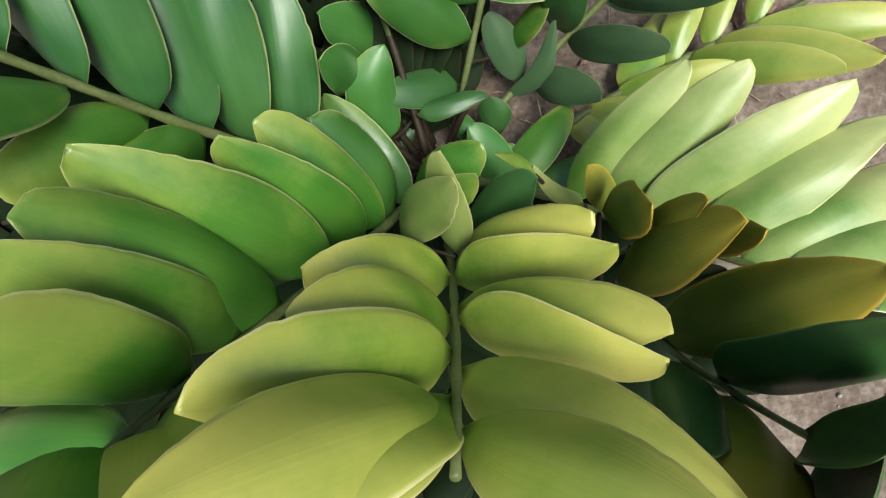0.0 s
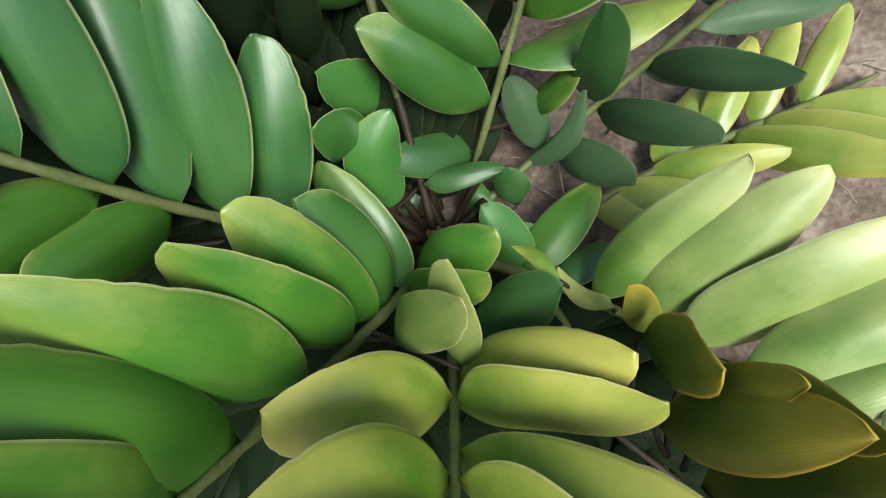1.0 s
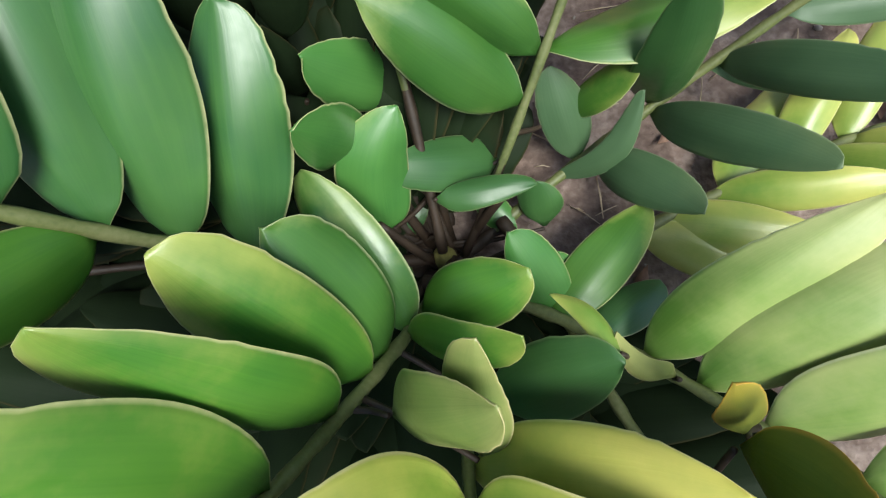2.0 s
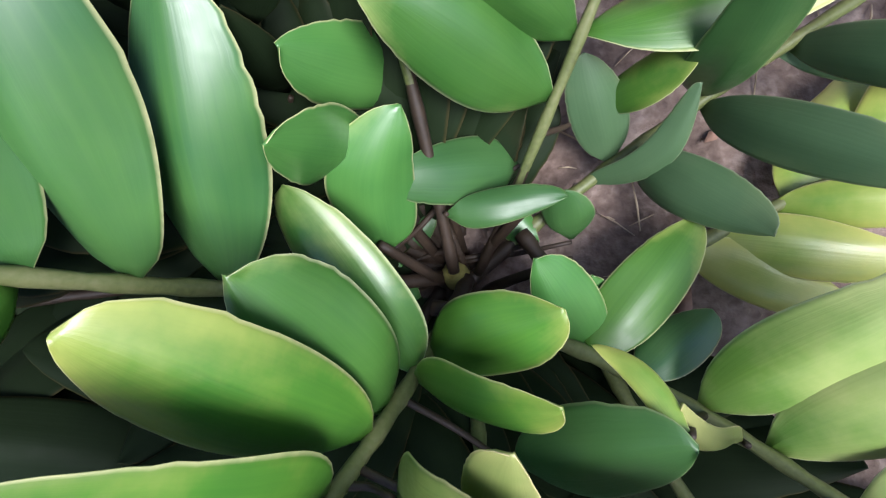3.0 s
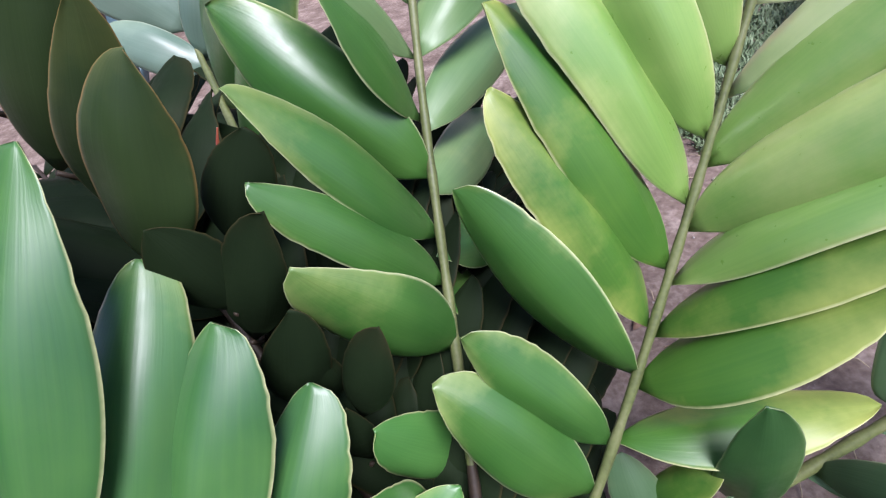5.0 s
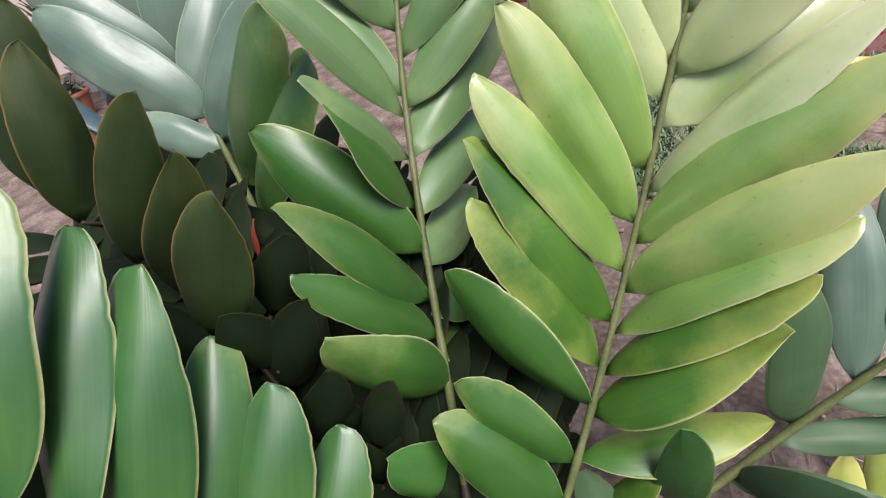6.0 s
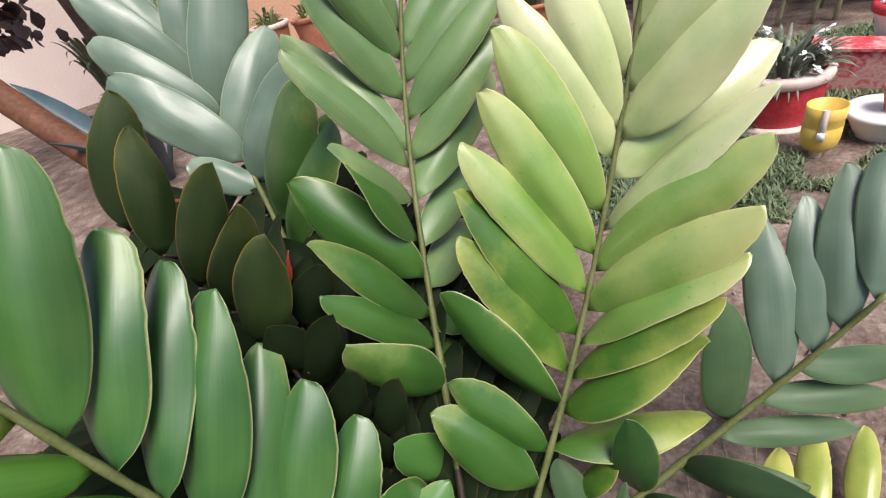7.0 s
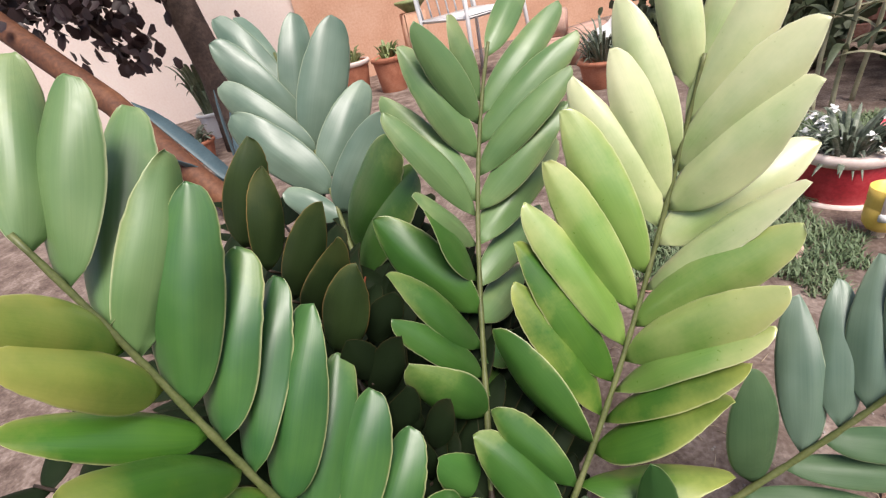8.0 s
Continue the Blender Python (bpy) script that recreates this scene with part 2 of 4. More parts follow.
def leaflet_mesh(base, tip, width, roll, arch, cup, sickle, neck, point, rnd):
    """A closed, thin, arched blade from base to tip: narrow neck, broad middle, blunt and slightly toothed end."""
    base, tip = Vector(base), Vector(tip)
    ax = tip - base
    length = ax.length
    ax.normalize()
    up = Vector((0, 0, 1)) - ax * ax.z
    if up.length < 1e-3:
        up = Vector((0, -1, 0))
    up.normalize()
    nrm = Matrix.Rotation(radians(roll), 3, ax) @ up
    side = nrm.cross(ax)
    # it springs from the flank of the stalk
    base = base + ax * 0.005 - nrm * 0.0035
    length -= 0.005
    nu, nv, thick = 26, 10, 0.0011
    # one margin runs full almost to the end, the other tapers: an oblique, pointed tip
    ends = [point * rnd.uniform(0.42, 0.50), point * rnd.uniform(0.70, 0.92)]
    if rnd.random() < 0.4:
        ends.reverse()
    peaks = [((neck / (neck + e)) ** neck) * ((e / (neck + e)) ** e) for e in ends]
    lean = rnd.uniform(-0.5, 0.5)
    teeth = [[rnd.uniform(-1, 1) for _ in range(nu + 1)] for _ in range(2)]
    wave, phase = rnd.uniform(0.01, 0.05), rnd.uniform(0, 6.28)
    bm = bmesh.new()
    lay = bm.verts.layers.float_vector.new("lie")
    mark = rnd.random()
    top, low = [], []
    for i in range(nu + 1):
        u = 1 - (1 - i / nu) ** 1.25
        w2 = [max(0.07, (u ** neck) * ((1 - u) ** e) / q) if i < nu else 0.03 for e, q in zip(ends, peaks)]
        rt, rl = [], []
        for j in range(nv + 1):
            v = 2 * j / nv - 1
            v = math.copysign(1 - (1 - abs(v)) ** 1.35, v)
            h = width / 2 * (w2[1] if v > 0 else w2[0] if v < 0 else (w2[0] + w2[1]) / 2) * (1 + 0.10 * lean * (1 if v > 0 else -1) * math.sin(math.pi * u))
            if u > 0.6:
                h *= 1 + 0.022 * teeth[0 if v > 0 else 1][i]
            across = v * h + sickle * length * math.sin(math.pi * u)
            lift = arch * length * math.sin(math.pi * u ** 0.9) - cup * width * (v * h / (width / 2)) ** 2
            lift += wave * width * math.sin(phase + u * 9 + v * 1.5) * abs(v)
            lift += 0.014 * width * math.sin(5.5 * v + phase) * math.sin(math.pi * u)
            p = base + ax * (length * u - (0.006 if i == 0 else 0)) + side * across + nrm * lift
            a = bm.verts.new(p)
            b = bm.verts.new(p - nrm * thick * (0.25 if abs(v) > 0.99 else 1.0))
            a[lay] = b[lay] = (u, v, mark)
            rt.append(a), rl.append(b)
        top.append(rt), low.append(rl)
    for i in range(nu):
        for j in range(nv):
            bm.faces.new((top[i][j], top[i + 1][j], top[i + 1][j + 1], top[i][j + 1]))
            bm.faces.new((low[i][j], low[i][j + 1], low[i + 1][j + 1], low[i + 1][j]))
        for j, flip in ((0, False), (nv, True)):
            q = (top[i][j], low[i][j], low[i + 1][j], top[i + 1][j])
            bm.faces.new(q[::-1] if flip else q)
    for i, flip in ((0, True), (nu, False)):
        for j in range(nv):
            q = (top[i][j], low[i][j], low[i][j + 1], top[i][j + 1])
            bm.faces.new(q[::-1] if flip else q)
    return bm


def leaf(fr, root, tip, width, roll=0, arch=0.07, cup=0.2, sickle=0.0, kind=None, neck=0.46, point=1.0):
    """One leaflet, from its root (a share of the stalk's length, or a place on a side stalk) to its tip."""
    kind = kind or fr["kind"]
    loose = not isinstance(root, (int, float))
    base = Vector(root) if loose else bezier(fr["curve"], root)
    if loose:
        near = min((bezier(fr["curve"], k / 40) for k in range(41)), key=lambda p: (p - base).length)
        bm = bmesh.new()
        mid = (base + near) / 2 - Vector((0, 0, 0.01))
        pts = [bezier((near, mid, mid, base), k / 8) for k in range(9)]
        sweep(bm, pts, [0.0026 - 0.0001 * k for k in range(9)], 7)
        part("petiole", bm, STALK_DARK, fr["stalk"])
    bm = leaflet_mesh(base, tip, width, roll, arch, cup, sickle, neck, point, CHANCE)
    return part("leaflet", bm, BLADES[kind], fr["stalk"])


# the yellowing frond that arches to the front
f_a = frond("yellow", ((0.020, -0.034, 0.008), (0.036, -0.118, 0.029), (0.064, -0.179, 0.135), (0.089, -0.290, 0.356)))
leaf(f_a, 0.579, (0.171, -0.148, 0.227), 0.0587, -1, cup=0.22, neck=0.46)
leaf(f_a, 0.646, (0.185, -0.176, 0.236), 0.0585, 36, cup=0.22, neck=0.46)
leaf(f_a, 0.738, (0.198, -0.232, 0.292), 0.0589, -5, cup=0.22, neck=0.46)
leaf(f_a, 0.784, (0.191, -0.249, 0.304), 0.0519, 34, cup=0.22, neck=0.46)
leaf(f_a, 0.880, (0.196, -0.290, 0.369), 0.0570, -26, cup=0.22, neck=0.46)
leaf(f_a, 0.958, (0.181, -0.290, 0.406), 0.0535, -33, cup=0.22, neck=0.46)
leaf(f_a, 0.642, (-0.023, -0.187, 0.272), 0.0669, -8, cup=0.22, neck=0.46)
leaf(f_a, 0.779, (0.010, -0.220, 0.352), 0.0681, 7, cup=0.22, neck=0.46)
leaf(f_a, 0.853, (0.002, -0.256, 0.413), 0.0645, -20, cup=0.22, neck=0.46)
leaf(f_a, 0.920, (0.020, -0.272, 0.445), 0.0630, 63, cup=0.22, neck=0.46)
leaf(f_a, 0.933, (0.028, -0.268, 0.464), 0.0602, 36, cup=0.22, neck=0.46)

# the broad green frond beside it
f_c = frond("green", ((0.023, -0.023, 0.005), (-0.006, -0.142, 0.118), (-0.064, -0.222, 0.272), (-0.101, -0.307, 0.369)), end=0.93)
leaf(f_c, 0.211, (-0.070, 0.009, 0.148), 0.0574, -22, cup=0.24, neck=0.44, point=0.9, kind="mid")
leaf(f_c, 0.268, (-0.051, -0.048, 0.212), 0.0681, 12, cup=0.24, neck=0.44, point=0.9, kind="mid")
leaf(f_c, 0.317, (-0.071, -0.073, 0.262), 0.0635, 1, cup=0.24, neck=0.44, point=0.9, kind="green")
leaf(f_c, 0.398, (-0.066, -0.106, 0.309), 0.0589, -9, cup=0.24, neck=0.44, point=0.9)
leaf(f_c, 0.508, (-0.103, -0.136, 0.374), 0.0700, -7, cup=0.24, neck=0.44, point=0.9)
leaf(f_c, 0.619, (-0.092, -0.178, 0.403), 0.0661, 34, cup=0.24, neck=0.44, point=0.9)
leaf(f_c, 0.706, (-0.084, -0.195, 0.423), 0.0540, 35, cup=0.24, neck=0.44, point=0.9)
leaf(f_c, 0.795, (-0.069, -0.232, 0.443), 0.0603, 67, cup=0.24, neck=0.44, point=0.9)
leaf(f_c, 0.802, (0.014, -0.281, 0.429), 0.0589, -35, cup=0.24, neck=0.44, point=0.9, kind="yellow")
leaf(f_c, 0.895, (0.014, -0.280, 0.454), 0.0578, -58, cup=0.24, neck=0.44, point=0.9, kind="yellow")
leaf(f_c, 0.176, (0.086, -0.049, 0.130), 0.0566, 11, cup=0.24, neck=0.44, point=0.9)
leaf(f_c, 0.222, (0.083, -0.095, 0.166), 0.0426, 38, cup=0.24, sickle=-0.06, neck=0.44, point=0.9)
leaf(f_c, (0.009, -0.143, 0.149), (0.072, -0.123, 0.246), 0.0475, 16, cup=0.24, neck=0.44, point=0.9, kind="olive")
leaf(f_c, (0.063, -0.163, 0.146), (0.063, -0.099, 0.236), 0.0376, -13, cup=0.24, neck=0.44, point=0.9, kind="olive")
leaf(f_c, (0.066, -0.140, 0.090), (0.136, -0.104, 0.173), 0.0532, 15, cup=0.24, neck=0.44, point=0.9, kind="darkgreen")
leaf(f_c, 0.894, (-0.215, -0.289, 0.333), 0.0476, 27, cup=0.24, neck=0.44, point=0.9)
leaf(f_c, 0.908, (0.009, -0.278, 0.457), 0.0646, -108, cup=0.24, neck=0.44, point=0.9)

# the glossy frond with upright leaflets
f_b = frond("glossy", ((0.002, -0.023, 0.009), (-0.146, -0.071, 0.140), (-0.184, -0.041, 0.287), (-0.268, -0.059, 0.567)), end=1.00)
leaf(f_b, 0.298, (-0.084, 0.068, 0.242), 0.0679, 9, cup=0.28, neck=0.4, point=0.78)
leaf(f_b, 0.383, (-0.115, 0.063, 0.303), 0.0681, 14, cup=0.28, neck=0.4, point=0.78)
leaf(f_b, 0.459, (-0.153, 0.079, 0.335), 0.0601, 27, cup=0.28, neck=0.4, point=0.78)
leaf(f_b, 0.540, (-0.151, 0.070, 0.411), 0.0645, 25, cup=0.28, neck=0.4, point=0.78)
leaf(f_b, 0.621, (-0.194, 0.077, 0.439), 0.0583, 4, cup=0.28, neck=0.4, point=0.78)
leaf(f_b, 0.692, (-0.201, 0.057, 0.486), 0.0655, 7, cup=0.28, neck=0.4, point=0.78, kind="glossy")
leaf(f_b, 0.756, (-0.197, 0.037, 0.562), 0.0617, 45, cup=0.28, neck=0.4, point=0.78, kind="glossy")
leaf(f_b, 0.842, (-0.213, 0.047, 0.587), 0.0506, 80, cup=0.28, neck=0.4, point=0.78, kind="sky_sheen")
leaf(f_b, 0.891, (-0.283, 0.079, 0.623), 0.0639, 6, cup=0.28, neck=0.4, point=0.78, kind="sky_sheen")
leaf(f_b, 0.941, (-0.250, 0.023, 0.659), 0.0548, 23, cup=0.28, neck=0.4, point=0.78, kind="sky_sheen")
leaf(f_b, 0.981, (-0.293, 0.027, 0.679), 0.0477, 55, cup=0.28, neck=0.4, point=0.78, kind="sky_sheen")
leaf(f_b, 0.460, (-0.152, -0.129, 0.294), 0.0487, -70, cup=0.28, neck=0.4, point=0.78, kind="green")
leaf(f_b, 0.545, (-0.172, -0.143, 0.354), 0.0487, -70, cup=0.28, neck=0.4, point=0.78, kind="green")
leaf(f_b, 0.642, (-0.151, -0.166, 0.457), 0.0597, -43, cup=0.28, neck=0.4, point=0.78, kind="green")
leaf(f_b, 0.710, (-0.243, -0.147, 0.462), 0.0431, -44, cup=0.28, neck=0.4, point=0.78, kind="green")
leaf(f_b, 0.796, (-0.189, -0.138, 0.527), 0.0490, -80, cup=0.28, neck=0.4, point=0.78, kind="yellowgreen")
leaf(f_b, 0.862, (-0.201, -0.126, 0.555), 0.0562, -91, cup=0.28, neck=0.4, point=0.78, kind="yellowgreen")
leaf(f_b, 0.860, (-0.267, -0.130, 0.543), 0.0431, -44, cup=0.28, neck=0.4, point=0.78, kind="green")

# the tall light green frond
f_f = frond("light", ((0.031, -0.017, -0.003), (0.155, 0.231, 0.219), (0.184, 0.355, 0.392), (0.218, 0.349, 0.589)), thick=0.0042, thin=0.0022, foot=0.1, end=0.93)
# the lowest three take a darker green to paint in the shade there
leaf(f_f, 0.149, (-0.017, 0.091, 0.210), 0.0610, -40, cup=0.24, neck=0.58, kind="mid")
leaf(f_f, 0.192, (-0.001, 0.116, 0.228), 0.0487, -57, cup=0.24, neck=0.58, kind="mid")
leaf(f_f, 0.250, (-0.001, 0.163, 0.309), 0.0549, -84, cup=0.24, neck=0.58, kind="mid")
leaf(f_f, 0.297, (0.026, 0.195, 0.358), 0.0551, -16, cup=0.24, neck=0.58)
leaf(f_f, 0.350, (0.025, 0.216, 0.397), 0.0549, -23, cup=0.24, neck=0.58)
leaf(f_f, 0.409, (0.037, 0.237, 0.437), 0.0534, -29, cup=0.24, neck=0.58, kind="paler_sheen")
leaf(f_f, 0.467, (0.054, 0.261, 0.473), 0.0535, -62, cup=0.24, neck=0.58, kind="paler_sheen")
leaf(f_f, 0.533, (0.069, 0.299, 0.516), 0.0615, -65, cup=0.24, neck=0.58, kind="paler_sheen")
leaf(f_f, 0.618, (0.081, 0.327, 0.545), 0.0524, -61, cup=0.24, neck=0.58, kind="upper_sheen")
leaf(f_f, 0.663, (0.120, 0.331, 0.568), 0.0507, -65, cup=0.24, neck=0.58, kind="upper_sheen")
leaf(f_f, 0.743, (0.123, 0.365, 0.610), 0.0534, -69, cup=0.24, neck=0.58, kind="upper_sheen")
leaf(f_f, 0.867, (0.165, 0.379, 0.662), 0.0440, -54, cup=0.24, neck=0.58, kind="upper_sheen")
leaf(f_f, (0.112, 0.105, 0.041), (0.161, 0.106, 0.114), 0.0304, 28, cup=0.24, neck=0.58)
leaf(f_f, 0.199, (0.258, 0.155, 0.137), 0.0572, -7, cup=0.24, neck=0.58, kind="light", arch=0.03)
leaf(f_f, 0.246, (0.241, 0.148, 0.262), 0.0660, 5, cup=0.24, neck=0.58, kind="light")
leaf(f_f, 0.291, (0.252, 0.162, 0.302), 0.0509, 7, cup=0.24, neck=0.58)
leaf(f_f, 0.338, (0.268, 0.173, 0.340), 0.0518, 8, cup=0.24, neck=0.58, kind="paler_sheen")
leaf(f_f, 0.385, (0.274, 0.179, 0.380), 0.0579, 48, cup=0.24, neck=0.58, kind="paler_sheen")
leaf(f_f, 0.443, (0.285, 0.216, 0.422), 0.0573, 55, cup=0.24, neck=0.58, kind="paler_sheen")
leaf(f_f, 0.509, (0.290, 0.239, 0.453), 0.0556, 20, cup=0.24, neck=0.58, kind="upper_sheen")
leaf(f_f, 0.589, (0.322, 0.330, 0.452), 0.0659, 60, cup=0.24, neck=0.58, kind="upper_sheen")
leaf(f_f, 0.653, (0.299, 0.287, 0.528), 0.0691, 56, cup=0.24, neck=0.58, kind="upper_sheen")
leaf(f_f, 0.725, (0.301, 0.311, 0.574), 0.0660, 67, cup=0.24, neck=0.58, kind="upper_sheen")
leaf(f_f, 0.808, (0.284, 0.359, 0.643), 0.0580, 57, cup=0.24, neck=0.58, kind="upper_sheen")
leaf(f_f, 0.908, (0.257, 0.388, 0.662), 0.0438, 37, cup=0.24, neck=0.58, kind="upper_sheen")

# the tall green frond behind it
f_g = frond("mid", ((0.015, -0.020, 0.029), (-0.027, 0.203, 0.228), (-0.078, 0.337, 0.373), (-0.035, 0.424, 0.586)), thick=0.0046, thin=0.0024, foot=0.18, end=0.99)
leaf(f_g, 0.269, (-0.077, 0.095, 0.309), 0.0612, -89, cup=0.23, neck=0.56)
leaf(f_g, 0.338, (-0.099, 0.124, 0.350), 0.0425, -47, cup=0.23, neck=0.56)
leaf(f_g, 0.388, (-0.105, 0.147, 0.394), 0.0455, -48, cup=0.23, neck=0.56)
leaf(f_g, 0.452, (-0.161, 0.229, 0.418), 0.0677, -59, cup=0.23, neck=0.56)
leaf(f_g, 0.516, (-0.077, 0.219, 0.436), 0.0451, -50, cup=0.23, neck=0.56)
leaf(f_g, 0.587, (-0.087, 0.218, 0.458), 0.0394, -52, cup=0.23, neck=0.56, kind="sky_sheen")
leaf(f_g, 0.645, (-0.133, 0.277, 0.540), 0.0459, -49, cup=0.23, neck=0.56, kind="sky_sheen")
leaf(f_g, 0.676, (-0.181, 0.363, 0.540), 0.0532, -50, cup=0.23, neck=0.56, kind="sky_sheen")
leaf(f_g, 0.767, (-0.130, 0.344, 0.601), 0.0523, -53, cup=0.23, neck=0.56, kind="sky_sheen")
leaf(f_g, 0.834, (-0.095, 0.332, 0.626), 0.0450, -88, cup=0.23, neck=0.56, kind="sky_sheen")
leaf(f_g, 0.880, (-0.070, 0.383, 0.623), 0.0350, -50, cup=0.23, neck=0.56, kind="sky_sheen")
leaf(f_g, 0.317, (0.003, 0.274, 0.098), 0.0610, 56, cup=0.23, neck=0.56, kind="mid")
leaf(f_g, 0.367, (0.006, 0.327, 0.157), 0.0504, 47, cup=0.23, neck=0.56, kind="mid")
leaf(f_g, 0.437, (-0.009, 0.374, 0.258), 0.0524, 45, cup=0.23, neck=0.56, kind="sky_sheen")
leaf(f_g, 0.504, (0.014, 0.424, 0.339), 0.0494, 46, cup=0.23, neck=0.56, kind="sky_sheen")
leaf(f_g, 0.587, (0.041, 0.441, 0.439), 0.0553, 45, cup=0.23, neck=0.56, kind="sky_sheen")
leaf(f_g, 0.659, (0.066, 0.405, 0.497), 0.0505, 44, cup=0.23, neck=0.56, kind="sky_sheen")
leaf(f_g, 0.730, (0.069, 0.404, 0.542), 0.0465, 45, cup=0.23, neck=0.56, kind="sky_sheen")
leaf(f_g, 0.797, (0.073, 0.452, 0.575), 0.0505, 48, cup=0.23, neck=0.56, kind="sky_sheen")
leaf(f_g, 0.856, (0.046, 0.501, 0.608), 0.0438, 45, cup=0.23, neck=0.56, kind="sky_sheen")
leaf(f_g, 0.967, (-0.002, 0.536, 0.647), 0.0399, 39, cup=0.23, neck=0.56, kind="sky_sheen")

# the frond at the back, its bluish sky sheen painted into the leaves
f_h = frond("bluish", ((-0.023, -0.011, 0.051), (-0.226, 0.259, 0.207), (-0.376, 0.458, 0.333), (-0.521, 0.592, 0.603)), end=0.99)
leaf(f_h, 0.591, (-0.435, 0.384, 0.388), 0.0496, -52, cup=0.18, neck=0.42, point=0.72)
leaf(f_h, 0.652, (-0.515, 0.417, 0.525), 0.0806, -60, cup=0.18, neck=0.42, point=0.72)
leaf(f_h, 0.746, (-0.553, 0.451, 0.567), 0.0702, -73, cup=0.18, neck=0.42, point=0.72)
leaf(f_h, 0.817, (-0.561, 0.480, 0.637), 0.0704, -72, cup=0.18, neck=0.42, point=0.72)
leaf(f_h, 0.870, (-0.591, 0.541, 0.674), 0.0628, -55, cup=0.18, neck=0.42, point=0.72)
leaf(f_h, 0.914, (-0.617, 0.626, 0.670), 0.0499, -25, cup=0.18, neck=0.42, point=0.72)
leaf(f_h, 0.528, (-0.161, 0.324, 0.494), 0.0952, 68, cup=0.18, neck=0.42, point=0.72, kind="mid")
leaf(f_h, 0.473, (-0.133, 0.315, 0.453), 0.0989, 53, cup=0.18, neck=0.42, point=0.72, kind="mid")
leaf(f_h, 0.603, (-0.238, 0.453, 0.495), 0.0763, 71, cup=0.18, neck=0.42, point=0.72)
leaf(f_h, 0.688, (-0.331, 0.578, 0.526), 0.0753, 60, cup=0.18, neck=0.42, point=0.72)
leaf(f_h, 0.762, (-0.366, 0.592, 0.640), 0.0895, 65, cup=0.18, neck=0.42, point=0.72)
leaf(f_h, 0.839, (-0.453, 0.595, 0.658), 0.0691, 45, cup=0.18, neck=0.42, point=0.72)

# the bronze frond, the shade it stands in put into its leaf colours
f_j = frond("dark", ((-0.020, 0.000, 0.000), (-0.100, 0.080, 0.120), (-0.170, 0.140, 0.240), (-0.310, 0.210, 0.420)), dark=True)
leaf(f_j, (-0.132, 0.093, 0.275), (-0.135, 0.080, 0.350), 0.0473, -135, cup=0.2, neck=0.5, point=1.12, kind="deep_shade")
leaf(f_j, (-0.139, 0.094, 0.243), (-0.083, 0.103, 0.342), 0.0426, 98, cup=0.2, neck=0.5, point=1.12, kind="deep_shade")
leaf(f_j, (-0.145, 0.128, 0.300), (-0.104, 0.143, 0.371), 0.0439, 83, cup=0.2, neck=0.5, point=1.12, kind="deep_shade")
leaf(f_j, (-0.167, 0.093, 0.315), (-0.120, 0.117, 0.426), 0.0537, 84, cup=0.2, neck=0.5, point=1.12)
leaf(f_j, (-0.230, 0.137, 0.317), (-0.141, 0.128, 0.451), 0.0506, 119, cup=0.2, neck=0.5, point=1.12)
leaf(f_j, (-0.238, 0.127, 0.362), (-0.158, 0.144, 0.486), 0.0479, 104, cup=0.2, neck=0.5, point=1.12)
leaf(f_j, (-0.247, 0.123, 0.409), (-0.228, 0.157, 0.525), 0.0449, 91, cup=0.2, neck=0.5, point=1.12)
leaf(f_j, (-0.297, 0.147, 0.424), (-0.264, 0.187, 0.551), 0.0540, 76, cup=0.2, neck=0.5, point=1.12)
leaf(f_j, (-0.109, 0.070, 0.199), (-0.076, 0.077, 0.295), 0.0434, 98, cup=0.2, neck=0.5, point=1.12, kind="deep_shade")
leaf(f_j, (-0.099, 0.089, 0.178), (-0.080, 0.073, 0.255), 0.0348, 168, cup=0.2, neck=0.5, point=1.12, kind="deep_shade")
leaf(f_j, (-0.078, 0.070, 0.133), (-0.063, 0.063, 0.220), 0.0267, 151, cup=0.2, neck=0.5, point=1.12, kind="deep_shade")
leaf(f_j, (-0.066, 0.071, 0.197), (-0.032, 0.082, 0.278), 0.0342, 73, cup=0.2, neck=0.5, point=1.12, kind="deep_shade")

# the low dark green frond
f_i = frond("darkgreen", ((0.015, -0.033, -0.007), (0.160, 0.121, -0.010), (0.330, 0.198, 0.110), (0.407, 0.201, 0.296)), end=0.94)
leaf(f_i, 0.387, (0.169, 0.100, 0.201), 0.0480, -123, cup=0.16, neck=0.5, kind="darkgreen")
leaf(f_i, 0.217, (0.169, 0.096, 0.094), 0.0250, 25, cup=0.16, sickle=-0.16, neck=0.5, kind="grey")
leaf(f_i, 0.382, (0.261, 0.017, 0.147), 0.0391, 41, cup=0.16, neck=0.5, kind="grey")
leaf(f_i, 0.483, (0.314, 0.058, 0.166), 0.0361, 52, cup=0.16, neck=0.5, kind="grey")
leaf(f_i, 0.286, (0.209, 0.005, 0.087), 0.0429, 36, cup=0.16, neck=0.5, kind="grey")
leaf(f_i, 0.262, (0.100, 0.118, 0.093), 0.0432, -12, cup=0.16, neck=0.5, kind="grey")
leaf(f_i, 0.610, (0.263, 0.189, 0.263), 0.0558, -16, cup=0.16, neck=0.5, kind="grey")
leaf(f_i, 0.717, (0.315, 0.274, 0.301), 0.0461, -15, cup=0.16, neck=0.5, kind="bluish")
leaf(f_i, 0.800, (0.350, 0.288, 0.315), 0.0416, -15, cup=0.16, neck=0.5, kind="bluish")
